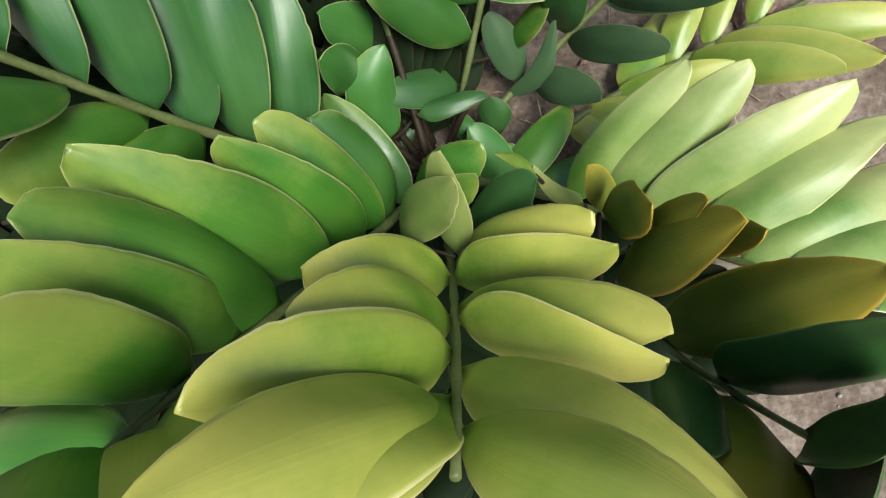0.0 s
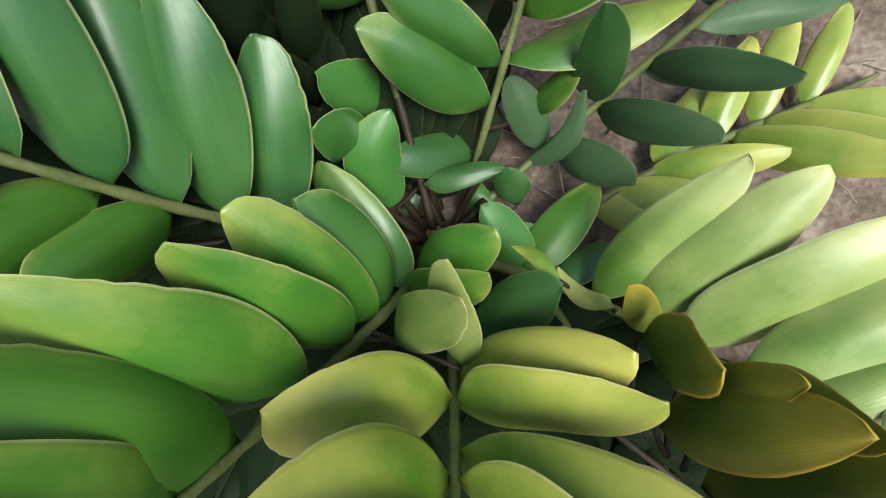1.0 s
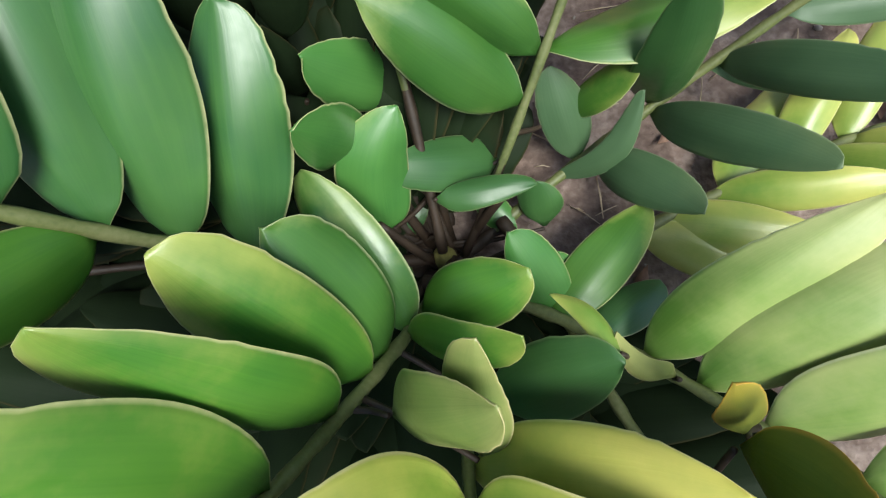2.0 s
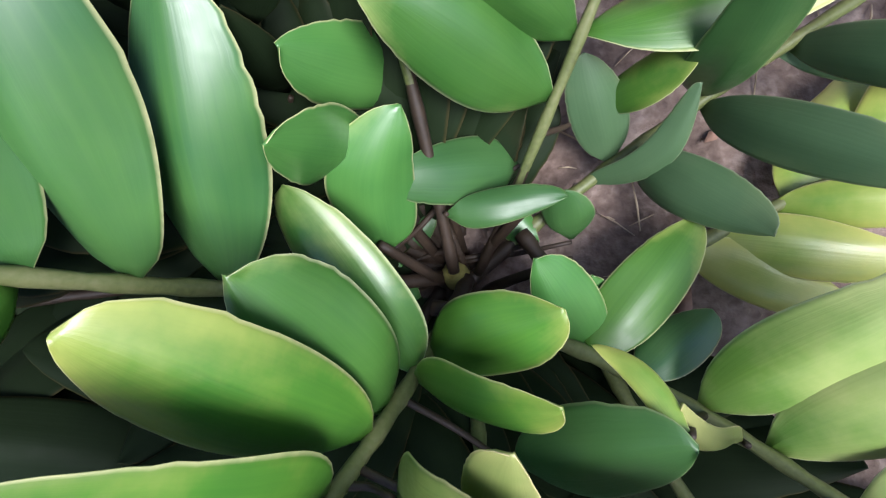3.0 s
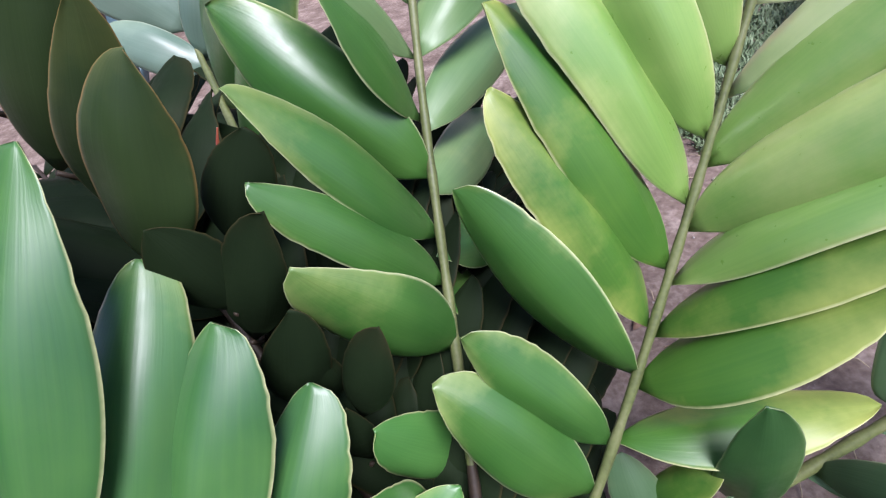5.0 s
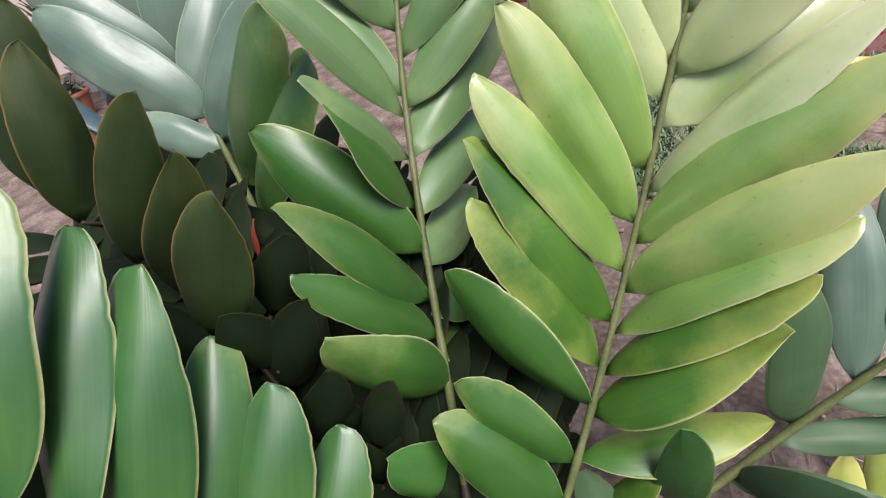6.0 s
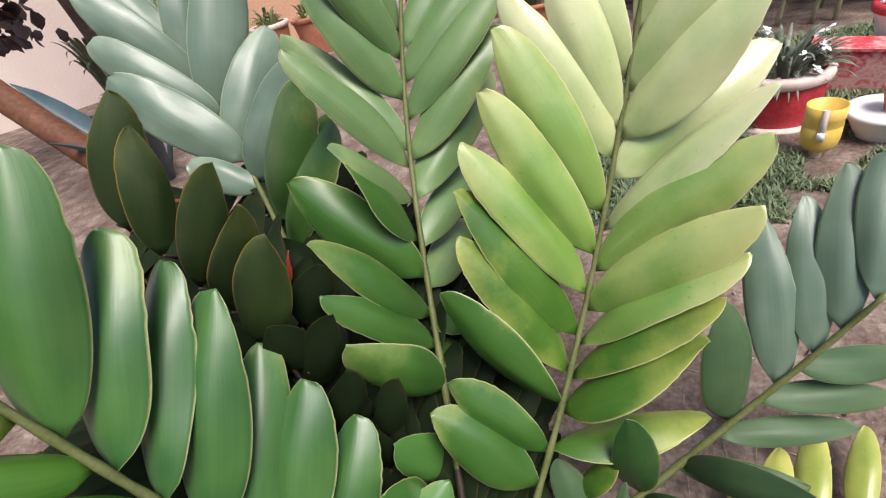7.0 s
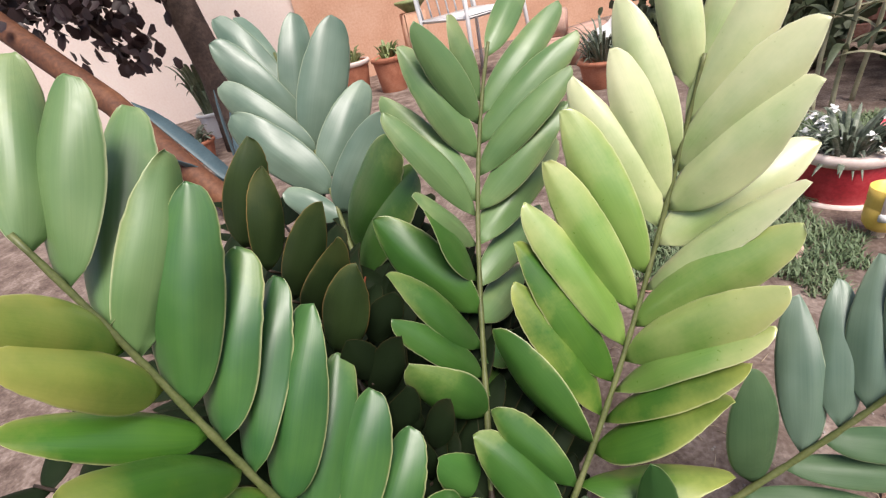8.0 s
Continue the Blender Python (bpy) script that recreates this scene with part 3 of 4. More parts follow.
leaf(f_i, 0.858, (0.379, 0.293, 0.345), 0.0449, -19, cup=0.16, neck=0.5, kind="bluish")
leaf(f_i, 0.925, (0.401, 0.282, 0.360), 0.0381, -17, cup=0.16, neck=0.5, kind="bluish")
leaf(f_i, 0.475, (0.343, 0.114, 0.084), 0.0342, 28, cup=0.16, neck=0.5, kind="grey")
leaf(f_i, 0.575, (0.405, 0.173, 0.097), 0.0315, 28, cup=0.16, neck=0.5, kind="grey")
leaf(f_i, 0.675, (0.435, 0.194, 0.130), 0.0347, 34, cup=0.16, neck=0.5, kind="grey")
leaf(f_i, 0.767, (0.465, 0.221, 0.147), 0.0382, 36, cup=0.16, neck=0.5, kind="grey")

# the pale yellow frond
f_d = frond("yellowlight", ((0.003, -0.049, 0.044), (0.146, -0.063, 0.055), (0.224, -0.130, 0.072), (0.347, -0.219, 0.218)), end=1.00)
leaf(f_d, 0.289, (0.183, 0.025, 0.050), 0.0463, -1, cup=0.14, neck=0.4, kind="light")
leaf(f_d, 0.373, (0.194, -0.036, 0.043), 0.0376, -18, cup=0.22, neck=0.5, kind="glossy")
leaf(f_d, 0.466, (0.264, -0.010, 0.180), 0.0496, -1, cup=0.22, neck=0.5)
leaf(f_d, 0.560, (0.305, -0.025, 0.193), 0.0555, 0, cup=0.22, neck=0.5)
leaf(f_d, 0.663, (0.369, -0.056, 0.204), 0.0658, 27, cup=0.22, neck=0.5)
leaf(f_d, 0.761, (0.398, -0.085, 0.196), 0.0539, -12, cup=0.22, neck=0.5)
leaf(f_d, 0.850, (0.432, -0.103, 0.164), 0.0509, -23, cup=0.22, neck=0.5)
leaf(f_d, 0.917, (0.461, -0.130, 0.149), 0.0561, -28, cup=0.22, neck=0.5)
leaf(f_d, 0.992, (0.464, -0.188, 0.152), 0.0477, -35, cup=0.22, neck=0.5)
leaf(f_d, (0.202, -0.136, 0.156), (0.175, -0.110, 0.210), 0.0251, -27, cup=0.22, neck=0.5, kind="dark2")
leaf(f_d, (0.186, -0.111, 0.103), (0.138, -0.088, 0.162), 0.0164, -15, cup=0.22, sickle=0.1, neck=0.3, kind="olive")
leaf(f_d, (0.122, -0.074, 0.038), (0.074, -0.020, 0.105), 0.0452, -11, cup=0.22, neck=0.5, kind="small")
leaf(f_d, (0.110, -0.064, 0.017), (0.113, -0.023, 0.057), 0.0331, -3, cup=0.22, neck=0.5, kind="small")

# the olive frond low at the front
f_e = frond("dark2", ((0.064, 0.014, 0.019), (0.149, -0.088, 0.023), (0.172, -0.218, 0.060), (0.323, -0.318, 0.235)))
leaf(f_e, (0.185, -0.138, 0.179), (0.199, -0.155, 0.267), 0.0432, 48)
leaf(f_e, (0.194, -0.192, 0.174), (0.232, -0.177, 0.308), 0.0456, -11)
leaf(f_e, (0.244, -0.160, 0.176), (0.249, -0.178, 0.291), 0.0331, 59)
leaf(f_e, 0.754, (0.304, -0.201, 0.291), 0.0611, -15)
leaf(f_e, 0.855, (0.285, -0.230, 0.343), 0.0542, -12, kind="darkgreen")
leaf(f_e, 0.951, (0.253, -0.256, 0.387), 0.0552, 1, kind="darkgreen")
leaf(f_e, 0.805, (0.212, -0.294, 0.290), 0.0619, 11, kind="darkgreen")
leaf(f_e, 0.875, (0.230, -0.320, 0.322), 0.0555, 21)
leaf(f_e, 0.966, (0.212, -0.298, 0.394), 0.0516, -37, kind="darkgreen")
leaf(f_e, (0.204, -0.168, 0.191), (0.222, -0.161, 0.289), 0.0265, -7)

# the golden frond low on the soil
f_k = frond("yellowgreen", ((0.029, -0.097, 0.032), (0.250, 0.069, 0.039), (0.420, 0.115, 0.009), (0.482, 0.155, 0.000)))
leaf(f_k, 0.508, (0.429, 0.002, 0.103), 0.0448, 37)
leaf(f_k, 0.575, (0.465, 0.015, 0.102), 0.0463, 41)
leaf(f_k, 0.700, (0.545, 0.075, 0.050), 0.0446, 38)
leaf(f_k, 0.575, (0.383, 0.211, 0.046), 0.0360, -21)
leaf(f_k, 0.708, (0.438, 0.216, 0.041), 0.0315, -17)
leaf(f_k, 0.467, (0.339, 0.175, 0.054), 0.0379, -6)
leaf(f_k, 0.367, (0.327, 0.166, 0.012), 0.0500, -7)
leaf(f_k, 0.342, (0.350, 0.040, 0.075), 0.0352, 21)
leaf(f_k, 0.267, (0.320, 0.000, 0.050), 0.0438, 16)
leaf(f_k, 0.242, (0.295, -0.033, 0.022), 0.0415, 23)

# short young leaflets round the crown
f_m = frond("small", ((0.020, -0.020, -0.020), (0.020, -0.010, 0.000), (0.010, 0.010, 0.020), (0.000, 0.030, 0.040)), thick=0.004, dark=True)
leaf(f_m, (-0.028, -0.014, 0.066), (-0.005, 0.057, 0.145), 0.0584, 36, sickle=0.12)
leaf(f_m, (-0.042, 0.051, 0.088), (-0.046, 0.011, 0.200), 0.0502, -117)
leaf(f_m, (0.061, 0.058, 0.050), (-0.026, 0.029, 0.111), 0.0476, -18, neck=0.3, kind="darkgreen")
leaf(f_m, (0.014, 0.013, 0.078), (0.094, 0.029, 0.076), 0.0261, 11, neck=0.35, kind="darkgreen")
leaf(f_m, (-0.044, -0.016, 0.005), (-0.007, 0.028, 0.023), 0.0259, 16, kind="darkgreen")
leaf(f_m, (-0.019, -0.080, 0.005), (-0.031, -0.014, 0.018), 0.0293, 17)
leaf(f_m, (0.104, 0.011, 0.005), (0.094, 0.038, 0.049), 0.0401, -17, kind="darkgreen")
leaf(f_m, (0.078, 0.010, 0.005), (0.037, 0.042, 0.012), 0.0298, -8)
leaf(f_m, (-0.015, 0.110, 0.080), (-0.055, 0.068, 0.188), 0.0525, -65)
leaf(f_m, (0.021, 0.089, 0.041), (-0.004, 0.080, 0.079), 0.0264, -42, kind="darkgreen")
def box(bm, x0, y0, z0, x1, y1, z1):
    v = [bm.verts.new((x, y, z)) for x in (x0, x1) for y in (y0, y1) for z in (z0, z1)]
    for f in ((0, 1, 3, 2), (4, 6, 7, 5), (0, 4, 5, 1), (2, 3, 7, 6), (0, 2, 6, 4), (1, 5, 7, 3)):
        bm.faces.new([v[i] for i in f])
    return bm


def box_at(*c):
    return box(bmesh.new(), *c)


# ---- added filler low under the fronds, blocking light; shade is in its leaf colour ----
def shade_filler():
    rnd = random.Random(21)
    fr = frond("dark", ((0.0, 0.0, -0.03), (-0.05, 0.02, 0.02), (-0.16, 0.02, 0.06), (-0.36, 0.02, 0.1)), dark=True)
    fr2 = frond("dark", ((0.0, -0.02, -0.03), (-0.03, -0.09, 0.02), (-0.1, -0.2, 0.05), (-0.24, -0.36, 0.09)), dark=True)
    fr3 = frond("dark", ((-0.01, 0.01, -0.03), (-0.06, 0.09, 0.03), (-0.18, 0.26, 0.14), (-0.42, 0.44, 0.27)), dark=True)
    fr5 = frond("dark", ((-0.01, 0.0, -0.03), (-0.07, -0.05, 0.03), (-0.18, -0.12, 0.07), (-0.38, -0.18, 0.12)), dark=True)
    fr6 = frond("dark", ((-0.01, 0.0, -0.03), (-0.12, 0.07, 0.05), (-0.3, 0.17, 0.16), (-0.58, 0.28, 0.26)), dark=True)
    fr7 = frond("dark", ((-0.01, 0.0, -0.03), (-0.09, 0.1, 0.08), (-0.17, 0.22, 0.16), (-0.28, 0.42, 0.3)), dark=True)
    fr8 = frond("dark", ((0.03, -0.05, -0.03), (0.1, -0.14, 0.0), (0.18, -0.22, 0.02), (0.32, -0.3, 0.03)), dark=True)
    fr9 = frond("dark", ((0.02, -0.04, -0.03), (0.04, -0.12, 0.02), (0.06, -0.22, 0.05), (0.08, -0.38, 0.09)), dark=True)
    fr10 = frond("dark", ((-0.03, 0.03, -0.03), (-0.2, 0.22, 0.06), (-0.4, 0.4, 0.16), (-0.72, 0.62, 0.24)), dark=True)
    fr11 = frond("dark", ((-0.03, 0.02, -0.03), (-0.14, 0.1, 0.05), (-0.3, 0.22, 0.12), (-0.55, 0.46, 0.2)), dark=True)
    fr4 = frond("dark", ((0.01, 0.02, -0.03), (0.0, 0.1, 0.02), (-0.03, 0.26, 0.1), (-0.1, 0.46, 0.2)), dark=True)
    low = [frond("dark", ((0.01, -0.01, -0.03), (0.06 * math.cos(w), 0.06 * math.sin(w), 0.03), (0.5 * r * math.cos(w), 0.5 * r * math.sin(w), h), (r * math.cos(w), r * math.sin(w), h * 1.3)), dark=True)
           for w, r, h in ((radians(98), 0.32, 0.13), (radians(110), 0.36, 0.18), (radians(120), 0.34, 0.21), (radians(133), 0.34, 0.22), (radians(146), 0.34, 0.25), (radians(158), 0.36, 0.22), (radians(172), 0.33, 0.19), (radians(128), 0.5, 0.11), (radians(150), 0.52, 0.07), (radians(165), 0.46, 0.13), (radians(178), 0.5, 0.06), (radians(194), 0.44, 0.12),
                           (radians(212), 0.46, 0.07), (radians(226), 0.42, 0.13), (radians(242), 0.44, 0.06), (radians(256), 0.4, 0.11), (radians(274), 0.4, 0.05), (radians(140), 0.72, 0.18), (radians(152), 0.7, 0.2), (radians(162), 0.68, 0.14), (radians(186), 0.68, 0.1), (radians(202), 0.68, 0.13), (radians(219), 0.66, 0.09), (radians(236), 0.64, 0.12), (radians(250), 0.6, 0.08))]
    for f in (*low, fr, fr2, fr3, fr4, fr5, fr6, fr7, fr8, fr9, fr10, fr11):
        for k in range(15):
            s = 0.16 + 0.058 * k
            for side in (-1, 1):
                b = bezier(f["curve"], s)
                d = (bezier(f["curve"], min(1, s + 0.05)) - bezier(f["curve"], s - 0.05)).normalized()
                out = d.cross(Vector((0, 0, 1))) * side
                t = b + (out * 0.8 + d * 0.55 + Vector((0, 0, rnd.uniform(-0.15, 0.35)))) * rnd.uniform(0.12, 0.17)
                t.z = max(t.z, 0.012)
                leaf(f, s, t, rnd.uniform(0.046, 0.066), rnd.uniform(-25, 25), kind="deep_shade")


shade_filler()
# a narrow curled leaflet
leaf(f_d, (0.137, -0.098, 0.166), (0.100, -0.063, 0.141), 0.014, 10, sickle=-0.08, kind="yellowgreen", neck=0.3)
# a withered red leaflet inside
leaf(f_j, (-0.155, 0.175, 0.215), (-0.148, 0.184, 0.29), 0.022, 30, kind="withered")
leaf(f_j, (-0.20, 0.20, 0.30), (-0.185, 0.205, 0.345), 0.014, 30, kind="withered")

# bare stalk stubs and the bud at the crown
for bx, by, tx, ty, tz in ((0.0, -0.01, -0.05, 0.05, 0.11), (0.015, 0.0, 0.0, 0.08, 0.1), (0.03, -0.005, 0.075, 0.03, 0.07), (0.01, -0.03, -0.03, -0.01, 0.08), (0.035, -0.03, 0.1, -0.01, 0.05)):
    bm = bmesh.new()
    sweep(bm, [bezier(((bx, by, -0.05), (bx, by, 0.0), ((bx + tx) / 2, (by + ty) / 2, tz * 0.6), (tx, ty, tz)), k / 10) for k in range(11)], [0.0055 - 0.0002 * k for k in range(11)], 8)
    part("old_stalk", bm, STALK_DARK, palm)
bm = bmesh.new()
sweep(bm, [Vector((0.012, -0.02, z)) for z in (-0.045, -0.02, 0.0, 0.012, 0.02, 0.026)], [0.012, 0.013, 0.012, 0.009, 0.005, 0.0015], 12)
part("bud", bm, surface("bud_scale", [(0.16, 0.13, 0.03), (0.34, 0.32, 0.09)], 0.6, 60, 300), palm, "pale green bud at the crown")


# ---- the ground ----
def ground_height(x, y):
    d = math.hypot(x, y)
    h = 0.006 * noise.noise((x * 9, y * 9, 0.3)) + 0.02 * noise.noise((x * 1.7, y * 1.7, 4.0)) * min(1, d)
    return h - 0.012 - 0.03 * math.exp(-(d / 0.12) ** 2)


def ground():
    bm = bmesh.new()
    ring = [0.0]
    while ring[-1] < 80:
        ring.append(ring[-1] * 1.055 + 0.012)
    seg = 150
    rows = []
    for r in ring[1:]:
        rows.append([bm.verts.new((r * math.cos(2 * math.pi * k / seg), r * math.sin(2 * math.pi * k / seg),
                                   ground_height(r * math.cos(2 * math.pi * k / seg), r * math.sin(2 * math.pi * k / seg)))) for k in range(seg)])
    c = bm.verts.new((0, 0, ground_height(0, 0)))
    for k in range(seg):
        bm.faces.new((c, rows[0][k], rows[0][(k + 1) % seg]))
        for a, b in zip(rows, rows[1:]):
            bm.faces.new((a[k], b[k], b[(k + 1) % seg], a[(k + 1) % seg]))
    return tagged(part("ground", bm, SOIL), "dry pinkish-brown garden soil with grit and thin grass", "ground", kind="structure")


ground()
STRAW = surface("straw", [(0.32, 0.24, 0.15), (0.55, 0.45, 0.32)], 0.8, 30, 200, 0.2)
PEBBLE = surface("pebble", [(0.25, 0.21, 0.19), (0.45, 0.41, 0.38)], 0.8, 60, 300, 0.3)
DRY_LEAF = surface("dry_leaf", [(0.16, 0.09, 0.06), (0.34, 0.21, 0.15)], 0.8, 40, 200, 0.3)
GRASS = surface("grass_blade", [(0.08, 0.13, 0.06), (0.15, 0.21, 0.10), (0.25, 0.29, 0.17)], 0.6, 8, 100, 0.2)


def litter():
    rnd = random.Random(5)
    bm, bs, bl = bmesh.new(), bmesh.new(), bmesh.new()
    for _ in range(1500):
        a, d = rnd.uniform(0, 6.283), 0.75 * math.sqrt(rnd.random()) + 0.03
        x, y = d * math.cos(a), d * math.sin(a)
        z = ground_height(x, y)
        q = rnd.random()
        if q < 0.4:
            r = rnd.uniform(0.0012, 0.0045)
            m = pose(x, y, z + r * 0.3, rnd.uniform(0, 90), rnd.uniform(0, 90), rnd.uniform(0, 360)) @ Matrix.Diagonal((r, r * rnd.uniform(0.6, 1), r * rnd.uniform(0.5, 0.8), 1))
            bmesh.ops.create_icosphere(bs, subdivisions=1, radius=1, matrix=m)
        elif q < 0.85:
            w, l = rnd.uniform(0, 6.283), rnd.uniform(0.008, 0.04)
            e = Vector((math.cos(w) * l, math.sin(w) * l, 0))
            p = Vector((x, y, z + 0.002))
            sweep(bm, [p - e / 2, p + Vector((0, 0, rnd.uniform(0, 0.006))), p + e / 2], [0.0005, 0.0007, 0.0004], 4)
        else:
            w, l = rnd.uniform(0, 6.283), rnd.uniform(0.008, 0.02)
            c, s = math.cos(w) * l, math.sin(w) * l
            p = Vector((x, y, z + 0.003))
            vs = [bl.verts.new(p + Vector(o)) for o in ((c, s, 0.004), (-s * 0.4, c * 0.4, 0.0), (-c, -s, 0.003), (s * 0.4, -c * 0.4, 0.001))]
            up = [bl.verts.new(v.co + Vector((0, 0, 0.0008))) for v in vs]
            bl.faces.new(vs[::-1]), bl.faces.new(up)
            for k in range(4):
                bl.faces.new((vs[k], vs[(k + 1) % 4], up[(k + 1) % 4], up[k]))
    tagged(part("straw", bm, STRAW), "dry straw and thin twigs scattered on the soil", "straw", kind="stuff")
    tagged(part("gravel", bs, PEBBLE), "small grey grit lying on the soil", "gravel", kind="stuff")
    tagged(part("leaf_litter", bl, DRY_LEAF), "brown dry leaf scraps on the soil", "litter", kind="stuff")


litter()
# an added wall, never in view, that closes the place behind the camera
unseen_wall = part("wall_unseen", box_at(-12, -7.2, -0.1, 12, -7, 2.2), surface("unseen_wall_plaster", [(0.40, 0.30, 0.25), (0.5, 0.4, 0.34)], 0.9, 2, 60, 0.2), smooth=False)
tagged(unseen_wall, "plain plastered wall added out of view to close the place", "wall", kind="structure")
# the two long straws beside the crown
for a, b in (((0.086, 0.108, 0.002), (0.122, 0.086, 0.006)), ((0.150, 0.062, 0.003), (0.156, 0.022, 0.004))):
    bm = bmesh.new()
    sweep(bm, [Vector(a), (Vector(a) + Vector(b)) / 2 + Vector((0, 0, 0.003)), Vector(b)], [0.0008, 0.0009, 0.0006], 6)
    tagged(part("straw_stem", bm, STRAW), "pale dry straw stem lying on the soil", "straw", "loose straws")


def grass():
    rnd = random.Random(9)
    bm = bmesh.new()
    for _ in range(60000):
        x, y = rnd.uniform(0.15, 1.5), rnd.uniform(0.68, 1.75)
        if noise.noise((x * 2.6, y * 2.6, 9.0)) + 0.5 * noise.noise((x * 11, y * 11, 2.0)) < 0.22 - 1.1 * min(1.0, max(0, y - 0.4)):
            continue
        z = ground_height(x, y) - 0.002
        w, h, lean = rnd.uniform(0, 6.283), rnd.uniform(0.01, 0.028), rnd.uniform(0.3, 1.4)
        d = Vector((math.cos(w), math.sin(w), 0))
        s = Vector((-d.y, d.x, 0)) * 0.0019
        p = Vector((x, y, z))
        m = p + Vector((0, 0, h * 0.7)) + d * h * lean * 0.4
        v = [bm.verts.new(q) for q in (p - s, p + s, m + s * 0.8, m - s * 0.8, p + Vector((0, 0, h)) + d * h * lean)]
        bm.faces.new(v[:4]), bm.faces.new((v[3], v[2], v[4]))
    tagged(part("grass", bm, GRASS), "short thin greyish-green lawn grass", "grass", kind="stuff")


grass()
# ---- the garden behind ----
WALL = surface("wall_plaster", [(0.70, 0.56, 0.49), (0.78, 0.65, 0.58), (0.82, 0.72, 0.66)], 0.9, 1.5, 60, 0.2)
WALL_LOW = surface("wall_terracotta", [(0.50, 0.26, 0.16), (0.62, 0.36, 0.24), (0.7, 0.45, 0.33)], 0.9, 2.5, 60, 0.2)
RED = surface("red_paint", [(0.30, 0.02, 0.03), (0.52, 0.035, 0.05), (0.6, 0.09, 0.10)], 0.55, 9, 120, 0.3)
WORN_RED = surface("worn_red_paint", [(0.5, 0.035, 0.05), (0.6, 0.06, 0.08), (0.72, 0.45, 0.42), (0.6, 0.1, 0.1)], 0.7, 11, 90, 0.4)
WHITE = surface("white_plastic", [(0.72, 0.71, 0.70), (0.85, 0.85, 0.84)], 0.45, 12, 120, 0.1)
CREAM = surface("cream_rim", [(0.66, 0.52, 0.46), (0.82, 0.70, 0.64)], 0.6, 20, 120, 0.2)
TERRACOTTA = surface("terracotta", [(0.26, 0.09, 0.05), (0.42, 0.16, 0.09), (0.5, 0.24, 0.15)], 0.8, 15, 150, 0.4)
YELLOW = surface("yellow_plastic", [(0.76, 0.50, 0.08), (0.86, 0.64, 0.17)], 0.35, 20, 150, 0.15)
BARK = surface("bark", [(0.03, 0.02, 0.015), (0.07, 0.045, 0.035), (0.13, 0.09, 0.07)], 0.9, 12, 60, 1.0, depth=0.01)
LOG = surface("red_bark", [(0.05, 0.015, 0.008), (0.13, 0.05, 0.022), (0.24, 0.10, 0.045)], 0.7, 5, 60, 0.6, depth=0.005)
PURPLE = surface("purple_leaf", [(0.018, 0.010, 0.010), (0.04, 0.02, 0.02)], 0.5, 20, 150, 0.2)
AGAVE = surface("agave_leaf", [(0.05, 0.085, 0.10), (0.10, 0.155, 0.175)], 0.5, 10, 120, 0.2)
SNAKE = surface("snake_plant_leaf", [(0.04, 0.06, 0.03), (0.10, 0.13, 0.07), (0.2, 0.22, 0.13)], 0.45, 14, 90, 0.2)
STRAP = surface("strap_leaf", [(0.05, 0.075, 0.04), (0.13, 0.16, 0.11), (0.33, 0.35, 0.28)], 0.5, 25, 150, 0.2)
PETAL = surface("white_petal", [(0.8, 0.8, 0.76), (0.88, 0.88, 0.85)], 0.6, 40, 150, 0.1)
CANE = surface("pale_cane", [(0.30, 0.29, 0.17), (0.48, 0.46, 0.32)], 0.6, 14, 100, 0.3)
SHRUB = surface("shrub_leaf", [(0.03, 0.045, 0.02), (0.07, 0.09, 0.045), (0.12, 0.14, 0.08)], 0.55, 14, 100, 0.2)
SUCCULENT = surface("succulent_leaf", [(0.12, 0.17, 0.06), (0.30, 0.34, 0.14)], 0.5, 25, 120, 0.2)
BRICK = surface("brown_brick", [(0.10, 0.045, 0.035), (0.20, 0.09, 0.07), (0.3, 0.2, 0.17)], 0.9, 6, 80, 0.5, depth=0.004)


def turned(bm, profile, seg=40):
    """A turned body from (radius, height) pairs, bottom to rim and back down inside."""
    rows = [[bm.verts.new((r * math.cos(2 * math.pi * k / seg), r * math.sin(2 * math.pi * k / seg), z)) for k in range(seg)] for r, z in profile]
    for a, b in zip(rows, rows[1:]):
        for k in range(seg):
            bm.faces.new((a[k], a[(k + 1) % seg], b[(k + 1) % seg], b[k]))
    bm.faces.new(rows[0][::-1]), bm.faces.new(rows[-1])
    return bm


def blade(bm, root, tip, width, bend=0.0, fold=0.3, steps=7):
    """A strap or sword leaf with a folded section, bending down by bend; added to bm with both faces."""
    root, tip = Vector(root), Vector(tip)
    ax = tip - root
    side = ax.cross(Vector((0, 0, 1)))
    side = side.normalized() if side.length > 1e-4 else Vector((1, 0, 0))
    nrm = side.cross(ax).normalized()
    top, low = [], []
    for i in range(steps + 1):
        u = i / steps
        w = width / 2 * (0.7 + 0.6 * u) * (1 - u ** 3) ** 0.8 + 0.0004
        c = root + ax * u + Vector((0, 0, bend * 4 * u * (1 - u)))
        row = [c - side * w + nrm * w * fold, c, c + side * w + nrm * w * fold]
        top.append([bm.verts.new(p) for p in row])
        low.append([bm.verts.new(p - nrm * width * 0.06) for p in row])
    for i in range(steps):
        for j in (0, 1):
            bm.faces.new((top[i][j], top[i][j + 1], top[i + 1][j + 1], top[i + 1][j]))
            bm.faces.new((low[i][j], low[i + 1][j], low[i + 1][j + 1], low[i][j + 1]))
        bm.faces.new((top[i][0], top[i + 1][0], low[i + 1][0], low[i][0]))
        bm.faces.new((top[i][2], low[i][2], low[i + 1][2], top[i + 1][2]))


